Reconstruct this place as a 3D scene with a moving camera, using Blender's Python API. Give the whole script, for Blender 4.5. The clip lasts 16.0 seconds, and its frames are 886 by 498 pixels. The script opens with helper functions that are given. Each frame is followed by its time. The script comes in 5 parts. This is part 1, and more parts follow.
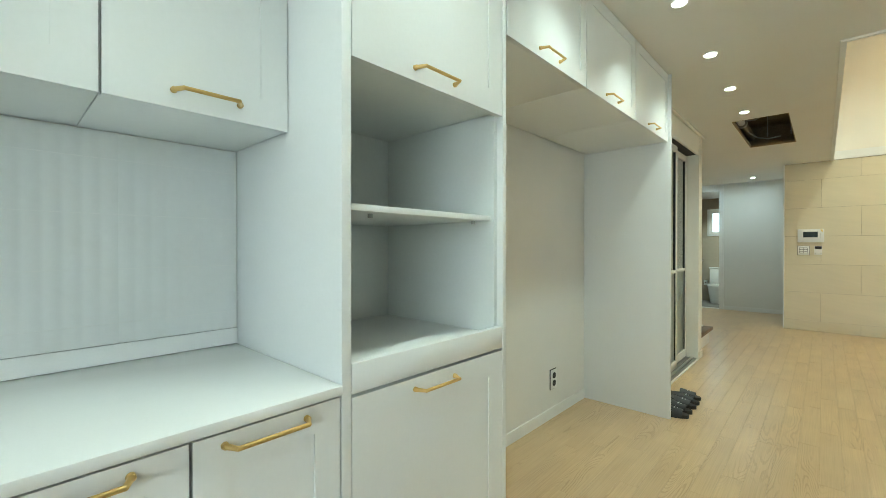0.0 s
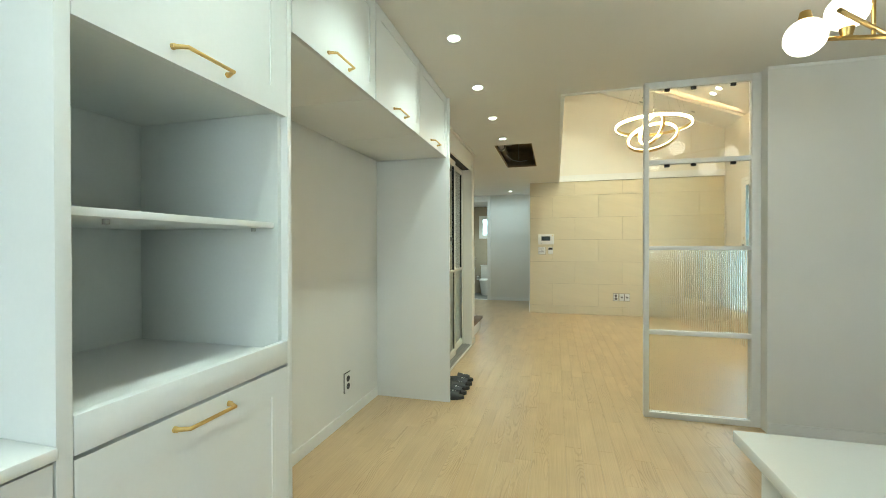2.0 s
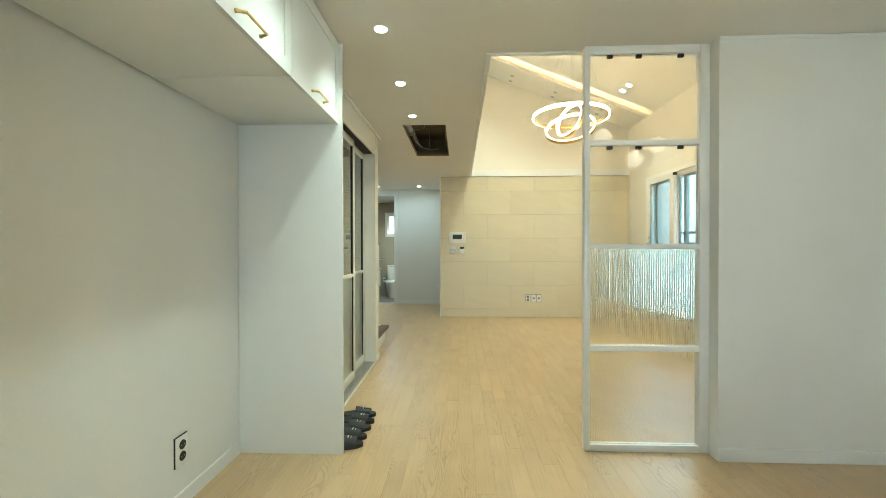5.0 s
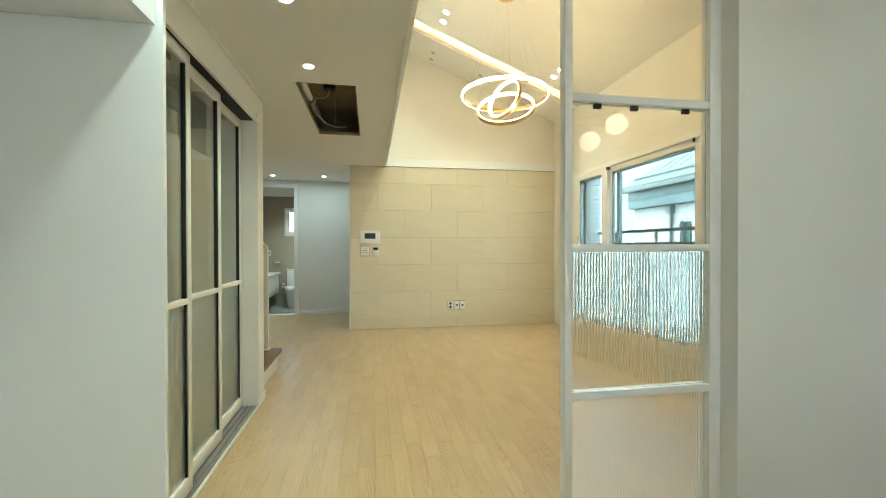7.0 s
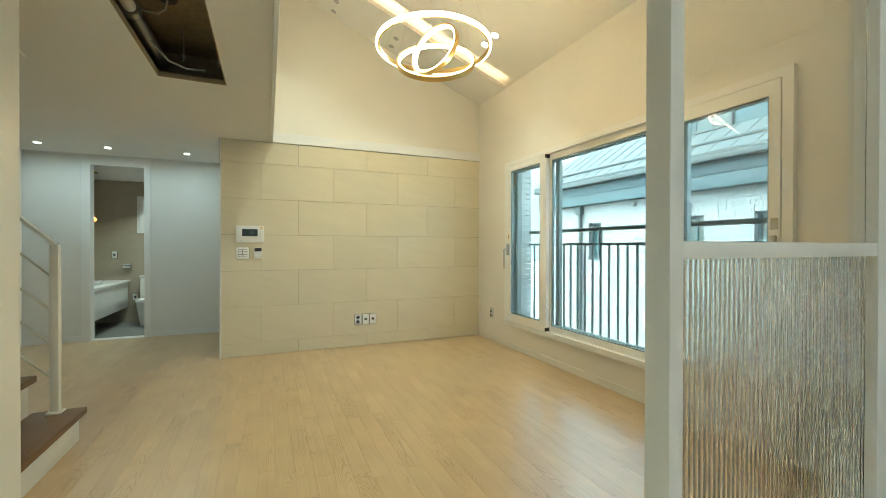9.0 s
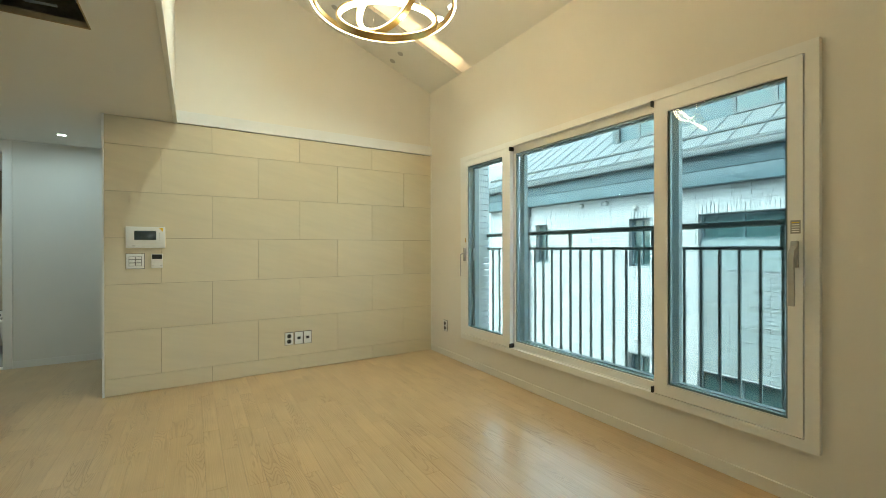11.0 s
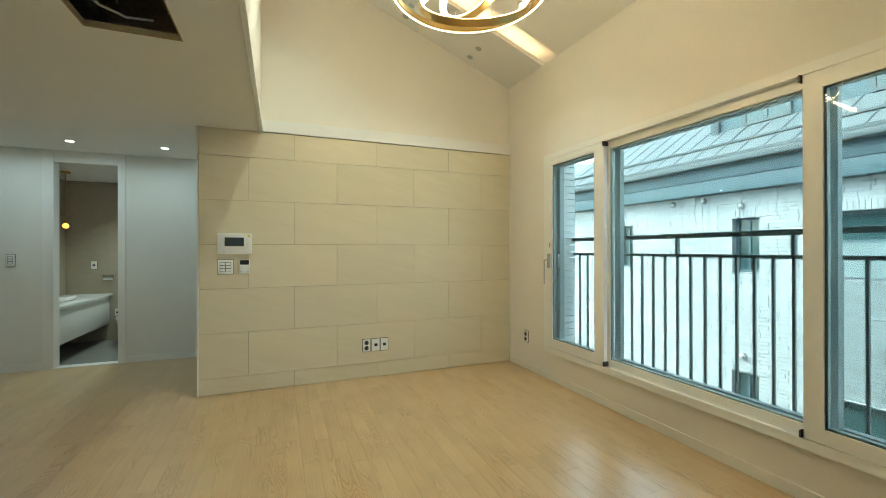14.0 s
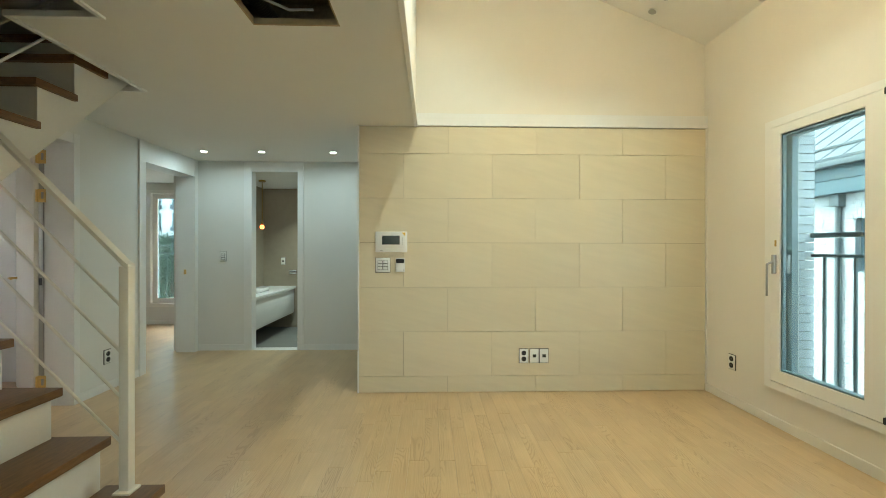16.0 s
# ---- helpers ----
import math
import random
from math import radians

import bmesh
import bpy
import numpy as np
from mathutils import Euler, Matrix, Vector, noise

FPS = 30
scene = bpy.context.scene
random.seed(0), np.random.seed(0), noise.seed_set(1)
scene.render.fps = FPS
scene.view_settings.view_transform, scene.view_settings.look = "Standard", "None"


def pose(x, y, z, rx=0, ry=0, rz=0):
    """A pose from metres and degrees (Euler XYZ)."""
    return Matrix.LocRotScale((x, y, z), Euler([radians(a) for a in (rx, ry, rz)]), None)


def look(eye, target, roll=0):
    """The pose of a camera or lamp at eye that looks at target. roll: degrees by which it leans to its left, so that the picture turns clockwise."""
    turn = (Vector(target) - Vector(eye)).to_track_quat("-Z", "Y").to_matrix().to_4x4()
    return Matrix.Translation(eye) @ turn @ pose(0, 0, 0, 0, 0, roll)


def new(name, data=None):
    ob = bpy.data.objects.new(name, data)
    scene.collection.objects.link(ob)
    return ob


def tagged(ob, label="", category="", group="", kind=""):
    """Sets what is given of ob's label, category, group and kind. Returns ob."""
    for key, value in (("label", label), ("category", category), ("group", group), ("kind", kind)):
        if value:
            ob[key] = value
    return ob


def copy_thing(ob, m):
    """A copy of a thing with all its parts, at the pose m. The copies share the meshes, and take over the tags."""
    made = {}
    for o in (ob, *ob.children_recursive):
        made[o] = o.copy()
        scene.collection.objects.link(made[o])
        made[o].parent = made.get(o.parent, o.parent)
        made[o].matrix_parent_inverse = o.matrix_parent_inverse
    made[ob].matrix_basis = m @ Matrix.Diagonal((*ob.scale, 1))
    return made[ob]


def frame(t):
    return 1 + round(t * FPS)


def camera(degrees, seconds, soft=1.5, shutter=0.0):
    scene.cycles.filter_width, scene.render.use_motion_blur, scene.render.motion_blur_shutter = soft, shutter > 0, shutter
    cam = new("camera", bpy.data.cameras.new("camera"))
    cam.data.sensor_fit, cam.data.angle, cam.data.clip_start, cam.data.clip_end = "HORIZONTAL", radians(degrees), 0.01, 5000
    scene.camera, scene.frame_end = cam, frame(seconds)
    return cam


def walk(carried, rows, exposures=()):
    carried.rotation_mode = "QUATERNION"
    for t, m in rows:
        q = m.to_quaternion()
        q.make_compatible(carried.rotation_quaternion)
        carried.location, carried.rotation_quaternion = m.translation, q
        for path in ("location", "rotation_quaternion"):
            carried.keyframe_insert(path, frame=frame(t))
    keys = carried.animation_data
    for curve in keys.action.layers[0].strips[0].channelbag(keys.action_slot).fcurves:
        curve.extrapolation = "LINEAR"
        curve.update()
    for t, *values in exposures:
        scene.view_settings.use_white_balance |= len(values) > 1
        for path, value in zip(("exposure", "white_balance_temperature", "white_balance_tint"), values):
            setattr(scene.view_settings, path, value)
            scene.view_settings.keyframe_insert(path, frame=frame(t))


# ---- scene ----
cam = camera(94.1, 16.0, 0.75)
PATH = [
    (0, (0.13, 0.073, 1.211), (-1.227, 1.542, 1.2), -0.0),
    (0.5, (0.142, 0.089, 1.228), (-0.984, 1.741, 1.216), -0.0),
    (1, (0.152, 0.09, 1.237), (-0.743, 1.878, 1.224), -0.1),
    (1.5, (0.155, 0.095, 1.241), (-0.533, 1.973, 1.227), -0.0),
    (2, (0.153, 0.098, 1.24), (-0.372, 2.028, 1.228), -0.1),
    (2.5, (0.151, 0.1, 1.237), (-0.265, 2.056, 1.226), -0.1),
    (3, (0.139, 0.139, 1.234), (-0.203, 2.11, 1.223), 0.0),
    (3.5, (0.122, 0.271, 1.229), (-0.161, 2.251, 1.217), -0.0),
    (4, (0.094, 0.47, 1.226), (-0.125, 2.458, 1.213), 0.0),
    (6.5, (-0.017, 1.539, 1.243), (0.195, 3.527, 1.224), -0.1),
    (7, (0.0, 1.805, 1.237), (0.344, 3.775, 1.222), -0.1),
    (7.5, (0.022, 2.081, 1.238), (0.481, 4.028, 1.222), -0.2),
    (8, (0.054, 2.375, 1.23), (0.628, 4.29, 1.214), -0.0),
    (8.5, (0.126, 2.646, 1.232), (0.811, 4.525, 1.217), 0.1),
    (9, (0.171, 2.893, 1.232), (0.953, 4.734, 1.221), 0.1),
    (9.5, (0.246, 3.098, 1.22), (1.123, 4.896, 1.213), 0.0),
    (10, (0.338, 3.275, 1.243), (1.293, 5.033, 1.234), -0.1),
    (12.5, (0.351, 3.667, 1.28), (1.411, 5.363, 1.283), -0.1),
    (13, (0.345, 3.706, 1.295), (1.352, 5.435, 1.299), -0.1),
    (13.5, (0.355, 3.745, 1.309), (1.24, 5.538, 1.312), -0.1),
    (14, (0.362, 3.779, 1.311), (1.102, 5.636, 1.314), -0.1),
    (14.5, (0.363, 3.818, 1.309), (0.945, 5.731, 1.314), -0.1),
    (15, (0.371, 3.901, 1.315), (0.783, 5.858, 1.315), -0.0),
    (15.5, (0.361, 4.041, 1.315), (0.594, 6.027, 1.311), 0.0),
    (16, (0.348, 4.251, 1.313), (0.406, 6.25, 1.309), 0.1),
]
walk(cam, [(t, look(eye, target, roll)) for t, eye, target, roll in PATH],
     [(0, 1.64), (4, 1.88), (7, 1.74), (9, 1.55), (12.5, 1.26), (14.5, 1.34), (16, 1.60)])

# ---- world, sun ----
sky_world = bpy.data.worlds.new("sky")
scene.world = sky_world
sky_world.use_nodes = True
wn = sky_world.node_tree.nodes
sky = wn.new("ShaderNodeTexSky")
sky.sky_type = "NISHITA"
sky.sun_disc = False
sky.sun_elevation, sky.sun_rotation = radians(55), radians(-49)
sky.dust_density, sky.air_density = 3.0, 1.0
wn["Background"].inputs["Strength"].default_value = 1.2
haze = wn.new("ShaderNodeHueSaturation")
haze.inputs["Saturation"].default_value = 0.45
sky_world.node_tree.links.new(sky.outputs["Color"], haze.inputs["Color"])
sky_world.node_tree.links.new(haze.outputs["Color"], wn["Background"].inputs["Color"])
sun_data = bpy.data.lights.new("sun", "SUN")
sun_data.energy, sun_data.angle, sun_data.color = 0.5, radians(20), (1.0, 0.97, 0.92)
sun = new("sun", sun_data)
sun.matrix_world = look((0, 0, 30), (15, -13, 0))

CEIL = 2.42
KITCHEN_W, HALL_W, SLOPE_W = 0.90, 1.05, 2.1
KITCHEN_SKY = 6.0
DOWN = (0.79, 1.0, 0.90)


# ---- materials ----
def material(name, base, rough=0.5, metal=0.0, var=0.06, scale=6.0, fine=60.0, bump=0.0, spec=0.5, stretch=(1, 1, 1), rand=0.0, coat=0.0, island=False, slant=None):
    m = bpy.data.materials.new(name)
    m.use_nodes = True
    nt = m.node_tree
    b = nt.nodes["Principled BSDF"]
    b.inputs["Roughness"].default_value = rough
    b.inputs["Metallic"].default_value = metal
    b.inputs["Specular IOR Level"].default_value = spec
    b.inputs["Coat Weight"].default_value = coat
    tc = nt.nodes.new("ShaderNodeTexCoord")
    mp = nt.nodes.new("ShaderNodeMapping")
    mp.inputs["Scale"].default_value = stretch
    nt.links.new(tc.outputs["Object"], mp.inputs["Vector"])
    n1 = nt.nodes.new("ShaderNodeTexNoise")
    n1.inputs["Scale"].default_value, n1.inputs["Detail"].default_value = scale, 4
    n2 = nt.nodes.new("ShaderNodeTexNoise")
    n2.inputs["Scale"].default_value, n2.inputs["Detail"].default_value = fine, 3
    if slant is not None:
        mp.vector_type = "TEXTURE"
        mp.inputs["Scale"].default_value = [1 / s for s in stretch]
        mp.inputs["Rotation"].default_value = (0, radians(slant), 0)
        own_seed = nt.nodes.new("ShaderNodeObjectInfo")
        far = nt.nodes.new("ShaderNodeMath")
        far.operation = "MULTIPLY"
        far.inputs[1].default_value = 60.0
        nt.links.new(own_seed.outputs["Random"], far.inputs[0])
        for n in (n1, n2):
            n.noise_dimensions = "4D"
            nt.links.new(far.outputs[0], n.inputs["W"])
    for n in (n1, n2):
        nt.links.new(mp.outputs["Vector"], n.inputs["Vector"])
    add = nt.nodes.new("ShaderNodeMath")
    add.operation = "ADD"
    nt.links.new(n1.outputs["Fac"], add.inputs[0])
    nt.links.new(n2.outputs["Fac"], add.inputs[1])
    rg = nt.nodes.new("ShaderNodeMapRange")
    rg.inputs["From Min"].default_value, rg.inputs["From Max"].default_value = 0.6, 1.4
    rg.inputs["To Min"].default_value, rg.inputs["To Max"].default_value = 1 - var, 1 + var
    nt.links.new(add.outputs[0], rg.inputs["Value"])
    src = rg.outputs["Result"]
    if rand:
        oi = nt.nodes.new("ShaderNodeNewGeometry" if island else "ShaderNodeObjectInfo")
        r2 = nt.nodes.new("ShaderNodeMapRange")
        r2.inputs["To Min"].default_value, r2.inputs["To Max"].default_value = 1 - rand, 1 + rand
        nt.links.new(oi.outputs["Random Per Island" if island else "Random"], r2.inputs["Value"])
        mu = nt.nodes.new("ShaderNodeMath")
        mu.operation = "MULTIPLY"
        nt.links.new(src, mu.inputs[0])
        nt.links.new(r2.outputs["Result"], mu.inputs[1])
        src = mu.outputs[0]
    mx = nt.nodes.new("ShaderNodeVectorMath")
    mx.operation = "SCALE"
    mx.inputs[0].default_value = base
    nt.links.new(src, mx.inputs["Scale"])
    nt.links.new(mx.outputs["Vector"], b.inputs["Base Color"])
    if bump:
        bp = nt.nodes.new("ShaderNodeBump")
        bp.inputs["Strength"].default_value, bp.inputs["Distance"].default_value = bump, 0.002
        nt.links.new(n2.outputs["Fac"], bp.inputs["Height"])
        nt.links.new(bp.outputs["Normal"], b.inputs["Normal"])
    return m


def emitter(name, color, strength):
    m = bpy.data.materials.new(name)
    m.use_nodes = True
    b = m.node_tree.nodes["Principled BSDF"]
    b.inputs["Base Color"].default_value = (0.8, 0.8, 0.8, 1)
    b.inputs["Emission Color"].default_value = (*color, 1)
    b.inputs["Emission Strength"].default_value = strength
    return m


def solid_glass(name, tint, rough):
    m = bpy.data.materials.new(name)
    m.use_nodes = True
    b = m.node_tree.nodes["Principled BSDF"]
    b.inputs["Base Color"].default_value = (*tint, 1)
    b.inputs["Roughness"].default_value = rough
    b.inputs["Transmission Weight"].default_value = 1.0
    b.inputs["IOR"].default_value = 1.45
    return m


def wood_floor(name, island=False):
    """Pale oak laminate: long grain with cathedral figure, each plank shifted by its own random value."""
    m = bpy.data.materials.new(name)
    m.use_nodes = True
    nt = m.node_tree
    b = nt.nodes["Principled BSDF"]
    b.inputs["Roughness"].default_value = 0.31
    b.inputs["Specular IOR Level"].default_value = 1.0
    b.inputs["Coat Weight"].default_value = 0.35
    b.inputs["Coat Roughness"].default_value = 0.28
    tc = nt.nodes.new("ShaderNodeTexCoord")
    if island:
        seed = nt.nodes.new("ShaderNodeNewGeometry").outputs["Random Per Island"]
    else:
        seed = nt.nodes.new("ShaderNodeObjectInfo").outputs["Random"]
    off = nt.nodes.new("ShaderNodeCombineXYZ")
    mul = nt.nodes.new("ShaderNodeMath")
    mul.operation = "MULTIPLY"
    mul.inputs[1].default_value = 37.0
    nt.links.new(seed, mul.inputs[0])
    nt.links.new(mul.outputs[0], off.inputs["Z"])
    nt.links.new(mul.outputs[0], off.inputs["Y"])
    addv = nt.nodes.new("ShaderNodeVectorMath")
    nt.links.new(tc.outputs["Object"], addv.inputs[0])
    nt.links.new(off.outputs[0], addv.inputs[1])
    mp = nt.nodes.new("ShaderNodeMapping")
    mp.inputs["Scale"].default_value = (11.0, 1.5, 1.0)
    nt.links.new(addv.outputs[0], mp.inputs["Vector"])

    def noise(vec, scale, detail):
        n = nt.nodes.new("ShaderNodeTexNoise")
        n.inputs["Scale"].default_value, n.inputs["Detail"].default_value = scale, detail
        nt.links.new(vec, n.inputs["Vector"])
        return n.outputs["Fac"]

    def calc(op, *vals):
        n = nt.nodes.new("ShaderNodeMath")
        n.operation = op
        for i, v in enumerate(vals):
            if isinstance(v, float):
                n.inputs[i].default_value = v
            else:
                nt.links.new(v, n.inputs[i])
        return n.outputs[0]

    def ease(v, lo, hi):
        n = nt.nodes.new("ShaderNodeMapRange")
        n.interpolation_type = "SMOOTHSTEP"
        n.inputs["From Min"].default_value, n.inputs["From Max"].default_value = lo, hi
        nt.links.new(v, n.inputs["Value"])
        return n.outputs["Result"]
    mp2 = nt.nodes.new("ShaderNodeMapping")
    mp2.inputs["Scale"].default_value = (230.0, 3.0, 1.0)
    nt.links.new(addv.outputs[0], mp2.inputs["Vector"])
    mp3 = nt.nodes.new("ShaderNodeMapping")
    mp3.inputs["Scale"].default_value = (90.0, 26.0, 1.0)
    nt.links.new(addv.outputs[0], mp3.inputs["Vector"])
    fib = noise(mp2.outputs["Vector"], 1.0, 4.0)
    jag = noise(mp3.outputs["Vector"], 1.0, 1.0)
    big = noise(mp.outputs["Vector"], 1.0, 0.6)
    rings = calc("SINE", calc("ADD", calc("MULTIPLY", big, 130.0), calc("MULTIPLY", jag, 2.2)))
    line = ease(rings, 0.15, 0.95)
    where = ease(noise(mp.outputs["Vector"], 0.75, 1.0), 0.50, 0.64)
    figure = calc("MULTIPLY", line, where)
    tone = calc("ADD", calc("MULTIPLY", fib, 0.5), calc("MULTIPLY", noise(addv.outputs[0], 2.5, 2.0), 0.5))
    grain = calc("SUBTRACT", tone, calc("MULTIPLY", figure, 0.22))
    ramp = nt.nodes.new("ShaderNodeValToRGB")
    ramp.color_ramp.elements[0].position, ramp.color_ramp.elements[1].position = 0.15, 0.68
    ramp.color_ramp.elements[0].color = (0.415, 0.248, 0.110, 1)
    ramp.color_ramp.elements[1].color = (0.645, 0.452, 0.240, 1)
    nt.links.new(grain, ramp.inputs["Fac"])
    r2 = nt.nodes.new("ShaderNodeMapRange")
    r2.inputs["To Min"].default_value, r2.inputs["To Max"].default_value = 0.965, 1.03
    nt.links.new(seed, r2.inputs["Value"])
    sc = nt.nodes.new("ShaderNodeVectorMath")
    sc.operation = "SCALE"
    nt.links.new(ramp.outputs["Color"], sc.inputs[0])
    nt.links.new(r2.outputs["Result"], sc.inputs["Scale"])
    nt.links.new(sc.outputs["Vector"], b.inputs["Base Color"])
    bp = nt.nodes.new("ShaderNodeBump")
    bp.inputs["Strength"].default_value, bp.inputs["Distance"].default_value = 0.25, 0.001
    nt.links.new(grain, bp.inputs["Height"])
    nt.links.new(bp.outputs["Normal"], b.inputs["Normal"])
    return m


PAPER = material("wallpaper_white", (0.76, 0.755, 0.72), 0.75, var=0.025, scale=3, fine=220, bump=0.25)
CEILM = material("ceiling_paper", (0.78, 0.765, 0.72), 0.8, var=0.02, scale=2, fine=260, bump=0.2)
CREAM = material("living_wallpaper", (0.80, 0.76, 0.68), 0.8, var=0.025, scale=2.5, fine=240, bump=0.25)
TRIM = material("white_trim", (0.80, 0.80, 0.78), 0.4, var=0.02)
CREAMTRIM = material("cream_trim", (0.78, 0.75, 0.67), 0.4, var=0.02)
CAB = material("cabinet_lacquer", (0.78, 0.795, 0.785), 0.38, var=0.015, fine=90, bump=0.05)
CABIN = material("cabinet_interior", (0.74, 0.77, 0.75), 0.5, var=0.02, fine=90)
STONE = material("worktop_white", (0.82, 0.83, 0.82), 0.22, var=0.015, fine=200)
GOLD = material("brushed_gold", (0.72, 0.50, 0.20), 0.32, 1.0, var=0.06, fine=300)
BRASS = material("aged_brass", (0.50, 0.34, 0.12), 0.35, 1.0, var=0.1, fine=200)
CHROME = material("chrome", (0.75, 0.75, 0.76), 0.12, 1.0, var=0.02)
ALU = material("grey_aluminium", (0.40, 0.40, 0.38), 0.4, 0.8, var=0.05)
BLACK = material("black_rubber", (0.012, 0.012, 0.012), 0.5, var=0.2)
DARK = material("dark_gap", (0.03, 0.03, 0.03), 0.7, var=0.1)
PLASTIC = material("white_plastic", (0.80, 0.80, 0.77), 0.35, var=0.01)
GREYPL = material("grey_plastic", (0.42, 0.42, 0.40), 0.4, var=0.03)
TILE = material("beige_wall_tile", (0.67, 0.595, 0.43), 0.42, var=0.045, scale=1.3, fine=5, stretch=(0.7, 1, 6.0), rand=0.03, bump=0.02, slant=14)
GROUT = material("tile_grout", (0.27, 0.21, 0.13), 0.9, var=0.06)
SPLASHGROUT = material("splash_grout", (0.73, 0.74, 0.72), 0.9, var=0.04)
SPLASH = material("splash_tile", (0.70, 0.72, 0.71), 0.38, var=0.02, rand=0.015)
OAK = wood_floor("pale_oak_floor")
OAK_REST = wood_floor("pale_oak_floor_rest", True)
BRICK_ISLAND = material("white_brick_bond", (0.37, 0.39, 0.387), 0.8, var=0.10, scale=9, fine=70, rand=0.10, bump=0.3, island=True)
GREYBRICK = material("grey_brick", (0.20, 0.235, 0.235), 0.9, var=0.15, scale=4, fine=50, rand=0.12, island=True)
FLOORGAP = material("floor_joint", (0.46, 0.31, 0.17), 0.8, var=0.05)
TREAD = material("walnut_tread", (0.185, 0.098, 0.043), 0.42, spec=0.3, var=0.35, scale=5, fine=28, stretch=(14, 1.2, 14), bump=0.1)
STAIRW = material("stair_white", (0.77, 0.75, 0.70), 0.5, var=0.02)
FRAMEW = material("sash_white", (0.84, 0.83, 0.79), 0.35, var=0.015)
FRAMEOUT = material("sash_outer_grey", (0.27, 0.33, 0.325), 0.45, var=0.04)
PANE = solid_glass("window_glass", (0.295, 0.41, 0.405), 0.0)
PANE_IN = solid_glass("screen_glass", (0.99, 0.995, 0.985), 0.0)
PANE_DARK = solid_glass("door_glass", (0.74, 0.76, 0.70), 0.0)
REED = solid_glass("reeded_glass", (0.96, 0.99, 0.98), 0.03)
FROST = solid_glass("frosted_glass", (0.82, 0.88, 0.84), 0.35)
CONCRETE = material("rough_concrete", (0.23, 0.19, 0.12), 0.9, var=0.3, scale=5, fine=40, bump=0.5)
BRICKW = material("white_brick", (0.62, 0.64, 0.63), 0.8, var=0.10, scale=9, fine=70, rand=0.10, bump=0.3)
MORTAR = material("brick_mortar", (0.24, 0.26, 0.26), 0.95, var=0.1)
SEAM = material("roof_seam", (0.05, 0.07, 0.075), 0.5, var=0.05)
METALROOF = material("standing_seam_roof", (0.085, 0.105, 0.108), 0.6, 0.0, var=0.06, scale=1.5, spec=0.3)
EAVE = material("eave_band_paint", (0.07, 0.118, 0.132), 0.5, var=0.06, scale=1.5)
RAILP = material("rail_paint", (0.09, 0.13, 0.13), 0.4, var=0.1)
NBGLASS = material("neighbour_glass", (0.03, 0.07, 0.07), 0.08, var=0.2, scale=2)
GRAVEL = material("yard_ground", (0.22, 0.23, 0.22), 0.95, var=0.2, scale=1.0, fine=12)
BATHTILE = material("bath_tile", (0.40, 0.345, 0.265), 0.4, var=0.06, scale=2, fine=15)
BATHFLOOR = material("bath_floor_tile", (0.20, 0.20, 0.185), 0.55, var=0.08)
CERAMIC = material("white_ceramic", (0.82, 0.82, 0.80), 0.12, var=0.01)
SCREEN = material("dark_screen", (0.035, 0.05, 0.055), 0.15, var=0.05)
YELLOW = material("yellow_sticker", (0.80, 0.52, 0.03), 0.5, var=0.03)
LEAF = material("pine_leaf", (0.055, 0.085, 0.05), 0.7, var=0.35, scale=3)
BARK = material("pine_bark", (0.14, 0.09, 0.06), 0.9, var=0.3, scale=8)
SILVER = material("silver_duct", (0.26, 0.24, 0.20), 0.35, 0.9, var=0.1)
SWITCHGAP = material("switch_gap", (0.10, 0.10, 0.09), 0.6, var=0.05)
PRINT = material("grey_print", (0.30, 0.30, 0.27), 0.6, var=0.05)
LED_DOWN = emitter("downlight_led", DOWN, 10)
LED_RING = emitter("ring_led", (1.0, 0.80, 0.46), 15.5)
LED_COVE = emitter("cove_led", (1.0, 0.72, 0.38), 7.0)
LED_GLOBE = emitter("globe_light", (0.96, 0.95, 0.78), 1.9)
LED_BULB = emitter("bulb_light", (1.0, 0.22, 0.02), 2.0)


# ---- builders ----
ORIGIN = {}


def bx(bm, x0, x1, y0, y1, z0, z1, bevel=0.0):
    r = bmesh.ops.create_cube(bm, size=1.0)
    for v in r["verts"]:
        v.co = Vector(((x0 + x1) / 2 + v.co.x * (x1 - x0), (y0 + y1) / 2 + v.co.y * (y1 - y0), (z0 + z1) / 2 + v.co.z * (z1 - z0)))
    if bevel:
        es = list({e for v in r["verts"] for e in v.link_edges})
        bmesh.ops.bevel(bm, geom=es, offset=bevel, segments=2, affect="EDGES", profile=0.5)
    return bm


def box(x0, x1, y0, y1, z0, z1, bevel=0.0):
    return bx(bmesh.new(), x0, x1, y0, y1, z0, z1, bevel)


def cyl(p0, p1, r0, r1=None, seg=16, bm=None):
    bm = bm or bmesh.new()
    p0, p1 = Vector(p0), Vector(p1)
    d = p1 - p0
    m = Matrix.Translation((p0 + p1) / 2) @ d.to_track_quat("Z", "Y").to_matrix().to_4x4()
    bmesh.ops.create_cone(bm, cap_ends=True, segments=seg, radius1=r0, radius2=r0 if r1 is None else r1, depth=d.length, matrix=m)
    return bm


def ball(c, r, bm=None, sz=(1, 1, 1), u=24, v=14):
    bm = bm or bmesh.new()
    bmesh.ops.create_uvsphere(bm, u_segments=u, v_segments=v, radius=r, matrix=Matrix.Translation(c) @ Matrix.Diagonal((*sz, 1)))
    return bm


